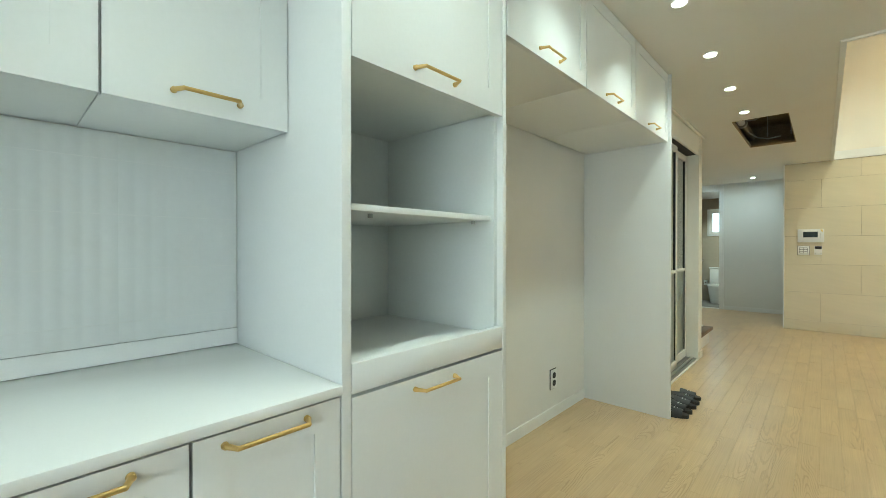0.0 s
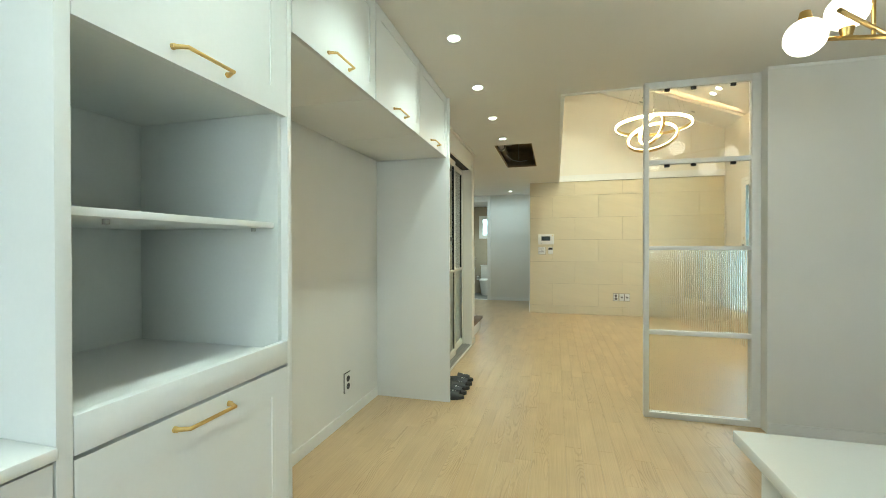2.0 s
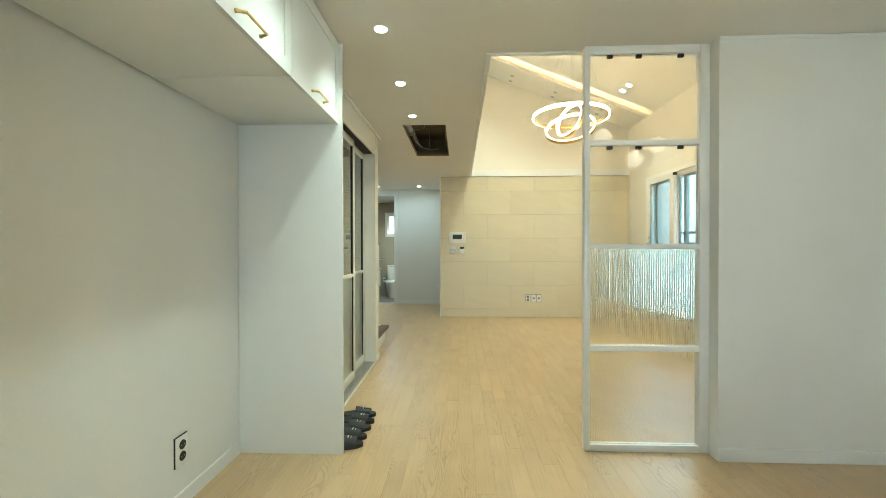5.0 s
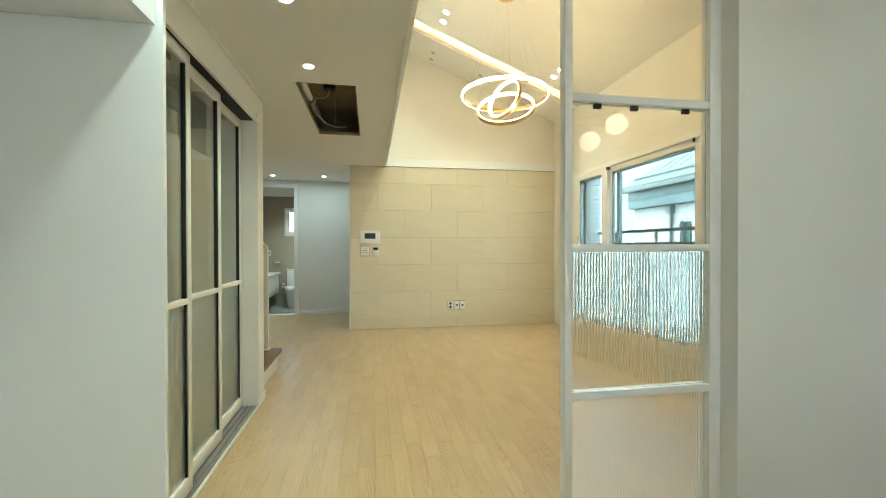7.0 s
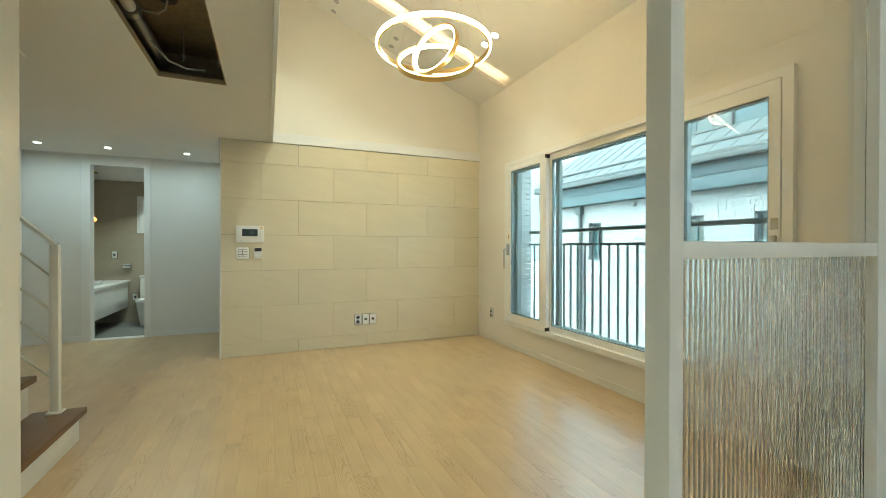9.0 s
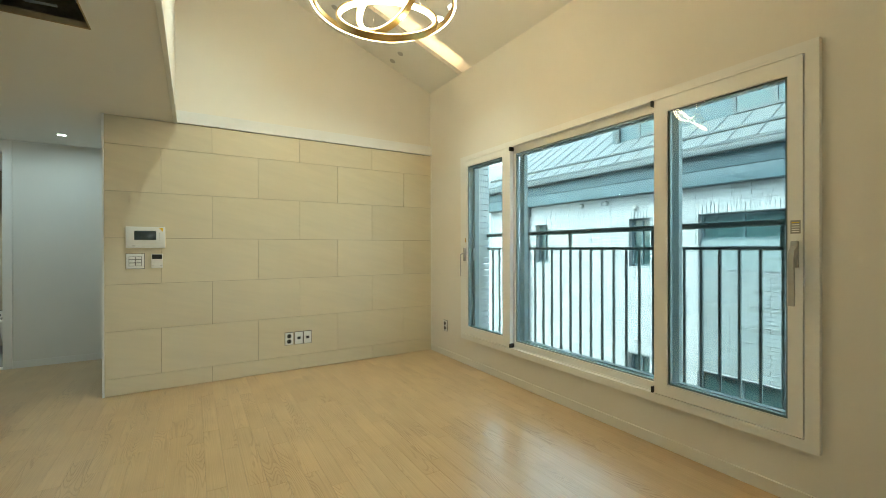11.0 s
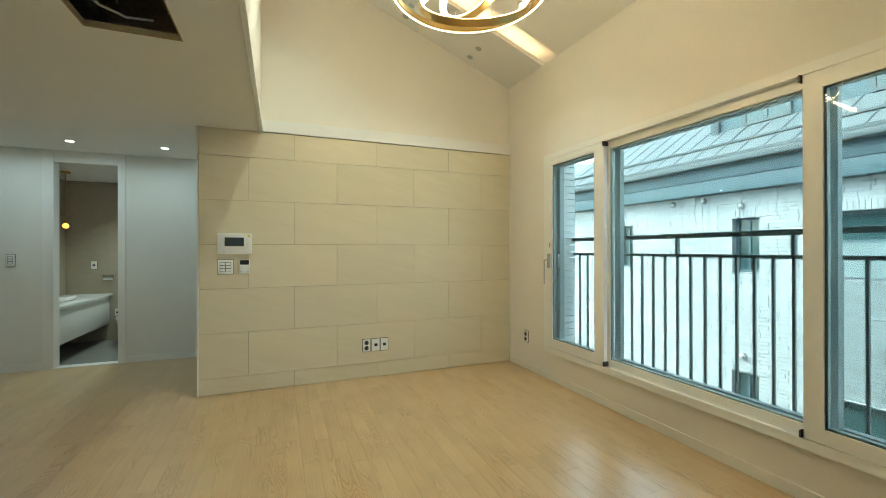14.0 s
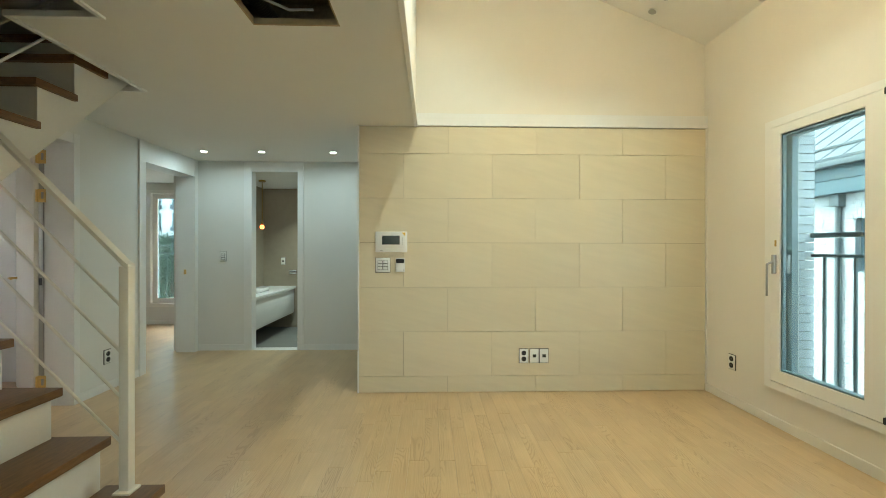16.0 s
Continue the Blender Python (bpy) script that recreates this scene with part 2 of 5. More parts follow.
def tube(pts, r, seg=10, bm=None):
    """A round bar along a polyline, with ball joints at its bends."""
    bm = bm or bmesh.new()
    for a, b in zip(pts, pts[1:]):
        cyl(a, b, r, seg=seg, bm=bm)
    for p in pts[1:-1]:
        ball(p, r, bm, u=seg, v=6)
    return bm


def smooth(me, angle=35):
    for p in me.polygons:
        p.use_smooth = True
    me.set_sharp_from_angle(angle=radians(angle))


def finish(name, bm, mat, soft=True):
    me = bpy.data.meshes.new(name)
    bm.normal_update()
    bm.to_mesh(me)
    bm.free()
    me.materials.append(mat)
    if soft:
        smooth(me)
    return me


def thing(name, at, label, category, group="", kind=""):
    ob = new(name)
    ob.empty_display_size = 0.1
    ob.location = at
    ORIGIN[ob.name] = Vector(at)
    return tagged(ob, label, category, group, kind)


def part(name, bm, mat, parent, label="", shadow=True):
    """Links a bmesh, in world coordinates, as one mesh object under a thing or a part."""
    o = ORIGIN[parent.name]
    bmesh.ops.translate(bm, verts=bm.verts, vec=-o)
    ob = new(name, finish(name, bm, mat))
    ob.parent = parent
    ORIGIN[ob.name] = o
    ob.visible_shadow = shadow
    return tagged(ob, label)


def solo(name, bm, mat, label, category, group="", kind=""):
    """A thing of one mesh, its origin at its middle and base."""
    lo = [min(v.co[i] for v in bm.verts) for i in range(3)]
    hi = [max(v.co[i] for v in bm.verts) for i in range(3)]
    o = Vector(((lo[0] + hi[0]) / 2, (lo[1] + hi[1]) / 2, lo[2]))
    bmesh.ops.translate(bm, verts=bm.verts, vec=-o)
    ob = new(name, finish(name, bm, mat))
    ob.location = o
    ORIGIN[ob.name] = o
    return tagged(ob, label, category, group, kind)


def structure(name, bm, mat, label=""):
    ob = new(name, finish(name, bm, mat, False))
    ORIGIN[ob.name] = Vector((0, 0, 0))
    return tagged(ob, label, kind="structure")


def slab(axis, a0, a1, u0, u1, v0, v1, holes=()):
    """A plate of thickness a0..a1 across axis, spanning u and v, with rectangular holes (u0, u1, v0, v1) cut right through."""
    us = sorted({u0, u1, *(min(max(h[i], u0), u1) for h in holes for i in (0, 1))})
    vs = sorted({v0, v1, *(min(max(h[i], v0), v1) for h in holes for i in (2, 3))})

    def keep(i, j):
        if not (0 <= i < len(us) - 1 and 0 <= j < len(vs) - 1):
            return False
        cu, cv = (us[i] + us[i + 1]) / 2, (vs[j] + vs[j + 1]) / 2
        return not any(h[0] < cu < h[1] and h[2] < cv < h[3] for h in holes)

    def place(a, u, v):
        return {"x": (a, u, v), "y": (u, a, v), "z": (u, v, a)}[axis]
    bm = bmesh.new()
    cache = {}

    def vert(a, u, v):
        k = (a, u, v)
        if k not in cache:
            cache[k] = bm.verts.new(place(a, u, v))
        return cache[k]
    for i in range(len(us) - 1):
        for j in range(len(vs) - 1):
            if not keep(i, j):
                continue
            a, b, c, d = us[i], us[i + 1], vs[j], vs[j + 1]
            for w in (a0, a1):
                bm.faces.new([vert(w, a, c), vert(w, b, c), vert(w, b, d), vert(w, a, d)])
            for di, dj, e in ((-1, 0, ((a, c), (a, d))), (1, 0, ((b, c), (b, d))), (0, -1, ((a, c), (b, c))), (0, 1, ((a, d), (b, d)))):
                if not keep(i + di, j + dj):
                    (p, q), (r, s) = e
                    bm.faces.new([vert(a0, p, q), vert(a0, r, s), vert(a1, r, s), vert(a1, p, q)])
    bmesh.ops.recalc_face_normals(bm, faces=bm.faces)
    return bm


def prism(profile, axis, a0, a1):
    """A profile of (u, v) points drawn out along axis from a0 to a1."""
    def place(a, u, v):
        return {"x": (a, u, v), "y": (u, a, v), "z": (u, v, a)}[axis]
    bm = bmesh.new()
    lo = [bm.verts.new(place(a0, u, v)) for u, v in profile]
    hi = [bm.verts.new(place(a1, u, v)) for u, v in profile]
    n = len(profile)
    bm.faces.new(lo)
    bm.faces.new(hi)
    for i in range(n):
        bm.faces.new([lo[i], lo[(i + 1) % n], hi[(i + 1) % n], hi[i]])
    bmesh.ops.recalc_face_normals(bm, faces=bm.faces)
    return bm


def area_lamp(name, at, target, size, energy, color, shape="DISK", size_y=None, spread=120):
    d = bpy.data.lights.new(name, "AREA")
    d.shape, d.size, d.energy, d.color = shape, size, energy, color
    if size_y:
        d.size_y = size_y
    else:
        d.spread = radians(spread)
    ob = new(name, d)
    ob.matrix_world = look(at, target)
    return ob


# ---- the shell ----
XW = 2.90          # window wall
XB = -1.285        # wall behind the kitchen units
YT = 8.0           # tiled wall
YH = 9.61          # end wall of the hall
XH = -2.63         # side wall of the hall


def slope_z(x):
    return 3.21 + 0.40 * (XW - x)


structure("subfloor", slab("z", -0.16, -0.012, -5.2, 3.05, -2.1, 11.9, [(-2.66, -0.3, YH + 0.10, 11.62)]), FLOORGAP, "floor base under pale oak planks")
structure("ceiling", slab("z", CEIL, CEIL + 0.022, -5.2, 3.05, -2.1, 11.9,
          [(-0.535, -0.108, 4.925, 6.33), (0.21, 3.06, 3.45, YT + 0.2), (-2.63, -1.23, 5.36, 6.27), (-2.63, -1.67, 6.27, 7.21), (-2.66, -0.3, YH + 0.10, 11.62)]), CEILM,
          "white papered low ceiling")
# kitchen walls
structure("wall_kitchen_back", slab("x", XB - 0.12, XB, -2.0, 3.31, 0, CEIL), PAPER, "white wall behind the kitchen units")
structure("wall_kitchen_end", slab("y", -2.1, -1.95, XB - 0.12, 3.02, 0, CEIL, [(0.1, 1.9, 0.95, 2.1)]), PAPER)
structure("wall_window", slab("x", XW, XW + 0.22, -2.0, YT + 0.2, 0, 3.21, [(4.30, 7.275, 0.31, 2.235)]), CREAM, "cream wall with a wide window")
structure("wall_divider", slab("y", 3.283, 3.45, 1.504, XW, 0, CEIL), PAPER, "white wall pier beside the glass screen")
structure("wall_void_near", slab("y", 3.30, 3.45, 0.05, XW, CEIL + 0.0225, 4.45), CREAM)
structure("wall_void_side", slab("x", 0.05, 0.21, 3.45, YT + 0.03, CEIL + 0.0225, 4.45), CREAM)
# tiled wall and the gable above it
structure("wall_tiled", slab("y", YT + 0.012, YT + 0.2, -0.30, XW, 0, CEIL + 0.02), GROUT, "beige tiled living room wall")
structure("wall_gable", slab("y", YT + 0.03, YT + 0.2, 0.21, XW, CEIL + 0.02, 4.45), CREAM, "cream gable wall above the tiles")
structure("trim_gable", box(0.21, XW, YT - 0.012, YT + 0.03, CEIL + 0.003, CEIL + 0.115, 0.002), TRIM, "white band above the tiles")
structure("trim_tile_edge", box(-0.316, -0.302, YT - 0.004, YT + 0.2, 0, CEIL, 0.001), TRIM, "white corner bead")
structure("wall_tiled_return", slab("x", -0.302, -0.14, YT + 0.2, YH, 0, CEIL), PAPER)
# sloping ceiling with a lit slot
cz = [(0.0, slope_z(0.0)), (3.1, slope_z(3.1)), (3.1, slope_z(3.1) + 0.25), (0.0, slope_z(0.0) + 0.25)]
structure("ceiling_slope", prism(cz, "y", 3.3, 7.10), CEILM, "cream sloping ceiling")
structure("ceiling_slope_strip", prism([(0.0, slope_z(0.0)), (3.1, slope_z(3.1)), (3.1, slope_z(3.1) + 0.045), (0.0, slope_z(0.0) + 0.045)], "y", 7.36, YT + 0.2), CEILM, "lower ceiling strip beside the lit slot")
structure("ceiling_slot", prism([(0.0, slope_z(0.0) + 0.16), (3.1, slope_z(3.1) + 0.16), (3.1, slope_z(3.1) + 0.25), (0.0, slope_z(0.0) + 0.25)], "y", 7.10, YT + 0.2), CEILM, "recessed top of the light slot")
# hall
structure("wall_hall_end", slab("y", YH, YH + 0.12, XH - 0.3, -0.14, 0, CEIL, [(-1.975, -1.335, 0, 2.30)]), PAPER, "white hall wall with a bathroom doorway")
structure("wall_hall_side", slab("x", XH - 0.22, XH, 5.1, YH, 0, CEIL, [(6.88, 7.80, 0, 2.2), (8.60, 9.54, 0, 2.22)]), PAPER, "white hall wall with doorways")
structure("wall_entry", slab("x", -1.02, -0.862, 3.31, 5.36, 0, CEIL, [(3.31, 5.165, 0, 2.215)]), CREAM, "cream wall over the sliding doors")
structure("wall_stair", slab("y", 5.24, 5.36, XH, -1.02, 0, 4.6), PAPER)
# unseen filler above the ceiling, added to keep sky light out of the loft
structure("wall_loft_near", slab("y", 5.24, 5.36, -1.02, -0.9, CEIL + 0.0225, 4.6), PAPER)
structure("wall_entry_back", slab("x", -2.45, -2.33, 3.2, 5.24, 0, CEIL), PAPER)
structure("wall_entry_near", slab("y", 3.31, 3.40, -2.33, -1.02, 0, CEIL), PAPER)
# loft stairwell
structure("wall_loft_side", slab("x", XH - 0.22, XH, 5.1, 7.5, CEIL + 0.0225, 4.6), PAPER)
structure("wall_loft_far", slab("y", 7.5, 7.62, XH - 0.22, 0.05, CEIL + 0.0225, 4.6), PAPER)
structure("wall_loft_inner", slab("x", -0.9, -0.8, 5.1, 7.5, CEIL + 0.0225, 4.6), PAPER)
structure("ceiling_loft", slab("z", 4.6, 4.7, XH - 0.22, 0.05, 5.0, 7.7), CEILM)
# bedroom and side room
structure("wall_bed_window", slab("y", 11.45, 11.67, -5.2, -2.66, 0, CEIL, [(-4.47, -2.95, 0.34, 2.26)]), PAPER, "white bedroom wall with a window")
# the unseen opening is added to let sky light brighten the side room
structure("wall_bed_far", slab("x", -5.2, -5.05, 6.0, 11.7, 0, CEIL, [(6.8, 7.3, 1.2, 1.9)]), PAPER)
structure("wall_bed_divider", slab("y", 8.40, 8.50, -5.05, XH - 0.22, 0, CEIL), PAPER)
structure("wall_side_room", slab("y", 6.0, 6.1, -5.05, XH - 0.22, 0, CEIL), PAPER)
# bathroom
structure("bath_floor", slab("z", -0.2, -0.06, -2.66, -0.3, YH + 0.10, 11.62), BATHFLOOR, "grey tiled bathroom floor")
structure("wall_bath_back", slab("y", 11.50, 11.62, -2.66, -0.3, -0.06, 2.4, [(-1.86, -1.50, 1.50, 2.05)]), BATHTILE, "beige tiled bathroom wall")
structure("wall_bath_left", slab("x", -2.66, -2.56, YH + 0.12, 11.50, -0.06, 2.4), BATHTILE)
structure("wall_bath_right", slab("x", -0.55, -0.45, YH + 0.12, 11.50, -0.06, 2.4), BATHTILE)
structure("bath_ceiling", slab("z", 2.34, 2.42, -2.66, -0.3, YH + 0.12, 11.62), TRIM)
# outdoors
structure("ground", slab("z", -3.6, -3.2, -300, 300, -300, 300), GRAVEL, "grey yard ground far below")


# ---- kitchen ----
def bar_handle(parent, a, b, out=(0.032, 0, 0), drop=0.012):
    """A slim gold pull whose ends curve back to the door between points a and b."""
    a, b, o = Vector(a), Vector(b), Vector(out)
    d = (b - a).normalized()
    bm = bmesh.new()
    for e, s in ((a, 1), (b, -1)):
        cyl(e, e + o * 0.25, 0.0072, 0.0065, 14, bm)
        cyl(e + o * 0.2, e + o + d * s * drop, 0.0056, 0.0048, 12, bm)
        ball(e + o + d * s * drop, 0.0049, bm, u=12, v=8)
    cyl(a + o + d * drop, b + o - d * drop, 0.0047, seg=12, bm=bm)
    return part("handle", bm, GOLD, parent, "slim brushed gold bar handle")


def shaker_front(parent, x, y0, y1, z0, z1, thick=0.02, rail=0.062, name="door"):
    """A lacquered front facing +x with a shallow recessed field."""
    bm = slab("x", x - thick, x - 0.004, y0, y1, z0, z1)
    fr = slab("x", x - 0.006, x, y0, y1, z0, z1, [(y0 + rail, y1 - rail, z0 + rail, z1 - rail)])
    me = bpy.data.meshes.new("join")
    fr.to_mesh(me)
    fr.free()
    bm.from_mesh(me)
    return part(name, bm, CAB, parent)


def base_cabinet(y0, y1):
    c = thing("base_cabinet", (-0.98, (y0 + y1) / 2, 0), "white lacquered base cabinet with a recessed-panel door", "cabinet", "base cabinets")
    part("body", slab("x", XB + 0.004, -0.70, y0, y1, 0.10, 0.872), CABIN, c)
    part("plinth", box(-0.76, -0.742, y0, y1, 0, 0.098), CAB, c)
    d = shaker_front(c, -0.677, y0 + 0.003, y1 - 0.003, 0.105, 0.868)
    bar_handle(d, (-0.677, y0 + 0.055, 0.846), (-0.677, y1 - 0.085, 0.846))


for k in range(4):
    base_cabinet(-0.609 + 0.3033 * k, -0.3057 + 0.3033 * k)
wt = thing("worktop", (-0.98, 0, 0.874), "white stone worktop with an upstand on the base cabinets", "worktop")
part("slab", box(XB + 0.002, -0.668, -0.615, 0.605, 0.8745, 0.897, 0.003), STONE, wt)
part("upstand", box(XB + 0.002, XB + 0.014, -0.615, 0.605, 0.898, 0.948, 0.0015), STONE, wt)


def wall_cabinet(y0, y1):
    c = thing("wall_cabinet", (-1.10, (y0 + y1) / 2, 1.517), "white lacquered wall cabinet hung above the worktop", "cabinet", "wall cabinets")
    part("body", box(XB + 0.004, -0.947, y0, y1, 1.520, CEIL - 0.004, 0.001), CAB, c)
    d = shaker_front(c, -0.925, y0 + 0.0015, y1 - 0.0015, 1.517, CEIL - 0.006, rail=0.07)
    m = y0 + 0.195
    bar_handle(d, (-0.925, m - 0.07, 1.557), (-0.925, m + 0.07, 1.557))


wall_cabinet(-0.20, 0.2125)
wall_cabinet(0.2145, 0.604)

tall = thing("tall_cabinet", (-0.98, 0.93, 0), "white tall cabinet with an open niche and one shelf", "cabinet")
part("side_panel", box(XB + 0.004, -0.676, 0.606, 0.632, 0, CEIL - 0.003, 0.001), CAB, tall)
part("side_panel", box(XB + 0.004, -0.676, 1.246, 1.266, 0, CEIL - 0.003, 0.001), CAB, tall)
part("back_panel", box(XB + 0.004, XB + 0.02, 0.634, 1.244, 0.10, CEIL - 0.004), CABIN, tall)
part("top_box", box(XB + 0.021, -0.698, 0.634, 1.244, 1.668, CEIL - 0.005), CABIN, tall)
part("base_box", box(XB + 0.021, -0.698, 0.634, 1.244, 0.10, 0.905), CABIN, tall)
part("inner_side", box(XB + 0.021, -0.70, 1.229, 1.245, 0.906, 1.667), CABIN, tall)
part("inner_side", box(XB + 0.021, -0.70, 0.633, 0.640, 0.906, 1.667), CABIN, tall)
part("shelf", box(XB + 0.022, -0.712, 0.641, 1.226, 1.300, 1.317, 0.001), CAB, tall)
for sy in (0.75, 1.19):
    part("shelf_pin", cyl((-0.76, sy, 1.288), (-0.76, sy, 1.299), 0.007), GREYPL, tall, "grey shelf pin")
part("niche_floor", box(XB + 0.022, -0.70, 0.641, 1.224, 0.908, 0.916, 0.001), CAB, tall)
part("front_panel", box(-0.697, -0.676, 0.634, 1.243, 0.866, 0.938, 0.0012), CAB, tall)
td = shaker_front(tall, -0.676, 0.634, 1.243, 1.655, CEIL - 0.006, rail=0.075)
bar_handle(td, (-0.676, 0.835, 1.690), (-0.676, 0.995, 1.690))
ld = shaker_front(tall, -0.676, 0.634, 1.243, 0.105, 0.858, rail=0.075)
bar_handle(ld, (-0.676, 0.835, 0.828), (-0.676, 0.995, 0.828))
part("plinth", box(-0.76, -0.742, 0.634, 1.244, 0, 0.098), CAB, tall)


def bridge_cabinet(y0, y1):
    c = thing("bridge_cabinet", (-0.98, (y0 + y1) / 2, 1.94), "white cabinet bridging the empty fridge recess", "cabinet", "cabinets over the fridge recess")
    part("body", box(XB + 0.016, -0.697, y0, y1, 1.947, CEIL - 0.004, 0.0015), CAB, c)
    d = shaker_front(c, -0.675, y0 + 0.002, y1 - 0.002, 1.942, CEIL - 0.006, rail=0.06)
    m = (y0 + y1) / 2 - 0.02
    bar_handle(d, (-0.675, m - 0.08, 1.974), (-0.675, m + 0.08, 1.974))


for a, b in ((1.269, 1.918), (1.920, 2.583), (2.585, 3.266)):
    bridge_cabinet(a, b)
ep = thing("end_panel", (-0.97, 3.28, 0), "white full-height cabinet end panel beside the fridge recess", "panel")
part("board", box(XB + 0.003, -0.6585, 3.270, 3.290, 0, CEIL - 0.002, 0.0008), CAB, ep)
part("edge_band", box(-0.6583, -0.657, 3.2702, 3.2898, 0.001, CEIL - 0.003), CAB, ep)
structure("baseboard_niche", box(XB, XB + 0.012, 1.27, 3.268, 0, 0.075, 0.003), TRIM, "white baseboard")


def outlet(name, at, normal, w=0.075, h=0.122, kind="socket", label="white wall socket with two round black outlets"):
    """A switch or socket plate; normal is '+x', '-x' or '-y'."""
    c = thing(name, at, label, "socket" if kind in ("socket", "data") else "switch")
    turn = {"+x": 90, "-x": -90, "-y": 0}[normal]
    m = Matrix.Translation(at) @ Matrix.Rotation(radians(turn), 4, "Z")

    def add(n, bm, mat, lab=""):
        bmesh.ops.transform(bm, matrix=m, verts=bm.verts)
        part(n, bm, mat, c, lab)
    add("backplate", box(-w / 2 - 0.004, w / 2 + 0.004, -0.005, 0.0, -h / 2 - 0.004, h / 2 + 0.004, 0.001), DARK if kind in ("socket", "data") else SWITCHGAP)
    add("plate", box(-w / 2, w / 2, -0.011, -0.0052, -h / 2, h / 2, 0.002), PLASTIC)
    if kind == "socket":
        for s in (-1, 1):
            add("outlet_face", cyl((0, -0.0145, s * 0.027), (0, -0.0112, s * 0.027), 0.0215, seg=20), BLACK, "round black outlet")
            for q in (-1, 1):
                add("pin_hole", cyl((q * 0.0095, -0.0152, s * 0.027), (q * 0.0095, -0.0146, s * 0.027), 0.0026, seg=8), GREYPL)
    elif kind == "data":
        add("port", box(-0.016, 0.016, -0.0142, -0.0112, -0.014, 0.014, 0.002), BLACK, "black data port")
    else:
        rows = 3
        cols = 2 if w > 0.1 else 1
        for i in range(rows):
            for j in range(cols):
                cx = (j - (cols - 1) / 2) * 0.046
                cz2 = (i - 1) * 0.028
                add("key", box(cx - 0.020, cx + 0.020, -0.0142, -0.0112, cz2 - 0.011, cz2 + 0.011, 0.001), PLASTIC)
                add("key_gap", box(cx - 0.0228, cx + 0.0228, -0.0125, -0.0113, cz2 - 0.0138, cz2 + 0.0138), SWITCHGAP)
    return c


outlet("wall_socket", (XB, 2.755, 0.272), "+x", w=0.082, h=0.135)

isl = thing("kitchen_island", (0.9, 0.2, 0), "white kitchen island with a thin stone top", "island")
part("body", box(0.52, 1.28, -0.62, 0.985, 0.09, 0.855, 0.002), CAB, isl)
part("plinth", box(0.56, 1.24, -0.58, 0.94, 0, 0.088), CAB, isl)
part("top", box(0.488, 1.31, -0.65, 1.025, 0.857, 0.880, 0.003), STONE, isl)


def globe_lamp():
    c = thing("pendant_lamp", (1.42, 2.21, CEIL), "brass pendant lamp with round opal glass globes", "lamp")
    part("canopy", cyl((1.42, 2.21, CEIL - 0.03), (1.42, 2.21, CEIL - 0.001), 0.055, seg=28), BRASS, c)
    part("stem", cyl((1.42, 2.21, 2.09), (1.42, 2.21, CEIL - 0.031), 0.0075), BRASS, c)
    part("arm", tube([(1.20, 2.02, 2.14), (1.66, 2.42, 2.14)], 0.0095), BRASS, c)
    part("arm", tube([(1.12, 2.15, 2.10), (1.74, 2.27, 2.10)], 0.0095), BRASS, c)
    for p, s in (((1.56, 2.22, 1.99), 1), ((1.70, 2.33, 2.09), 1), ((1.307, 2.17, 2.20), -1), ((1.125, 2.09, 2.08), 1)):
        g = part("globe", ball(p, 0.072), LED_GLOBE, c, "glowing opal glass globe")
        part("holder", cyl((p[0], p[1], p[2] + s * 0.068), (p[0], p[1], p[2] + s * 0.102), 0.026, 0.018, 18), BRASS, g)


globe_lamp()


def ribbed_tile(y0, y1, z0, z1, x, parent):
    """A glazed splash tile with soft vertical flutes."""
    n = 64
    bm = bmesh.new()
    prof = []
    for i in range(n + 1):
        y = y0 + (y1 - y0) * i / n
        prof.append((y, x + 0.006 + 0.0008 * abs(math.sin(math.pi * (y - y0) / 0.0375))))
    lo = [bm.verts.new((a, y, z0)) for y, a in prof]
    hi = [bm.verts.new((a, y, z1)) for y, a in prof]
    for i in range(n):
        bm.faces.new([lo[i], lo[i + 1], hi[i + 1], hi[i]])
    b0, b1, b2, b3 = (bm.verts.new(v) for v in ((x, y0, z0), (x, y1, z0), (x, y1, z1), (x, y0, z1)))
    bm.faces.new([b0, b3, b2, b1])
    bm.faces.new([b0, b1, *reversed(lo)])
    bm.faces.new([b3, *hi, b2])
    bm.faces.new([b0, lo[0], hi[0], b3])
    bm.faces.new([b1, b2, hi[-1], lo[-1]])
    bmesh.ops.recalc_face_normals(bm, faces=bm.faces)
    return part("tile", bm, SPLASH, parent)


bs = tagged(structure("wall_splashback", slab("x", XB, XB + 0.0072, -0.615, 0.604, 0.949, 1.517), SPLASHGROUT, "white ribbed splashback tiles"), kind="structure")
zs = [0.950, 1.005, 1.152, 1.299, 1.446, 1.516]
for z0, z1 in zip(zs, zs[1:]):
    for i in range(4):
        ribbed_tile(-0.602 + 0.300 * i, -0.6021 + 0.300 * (i + 1), z0, z1 - 0.0015, XB + 0.002, bs)


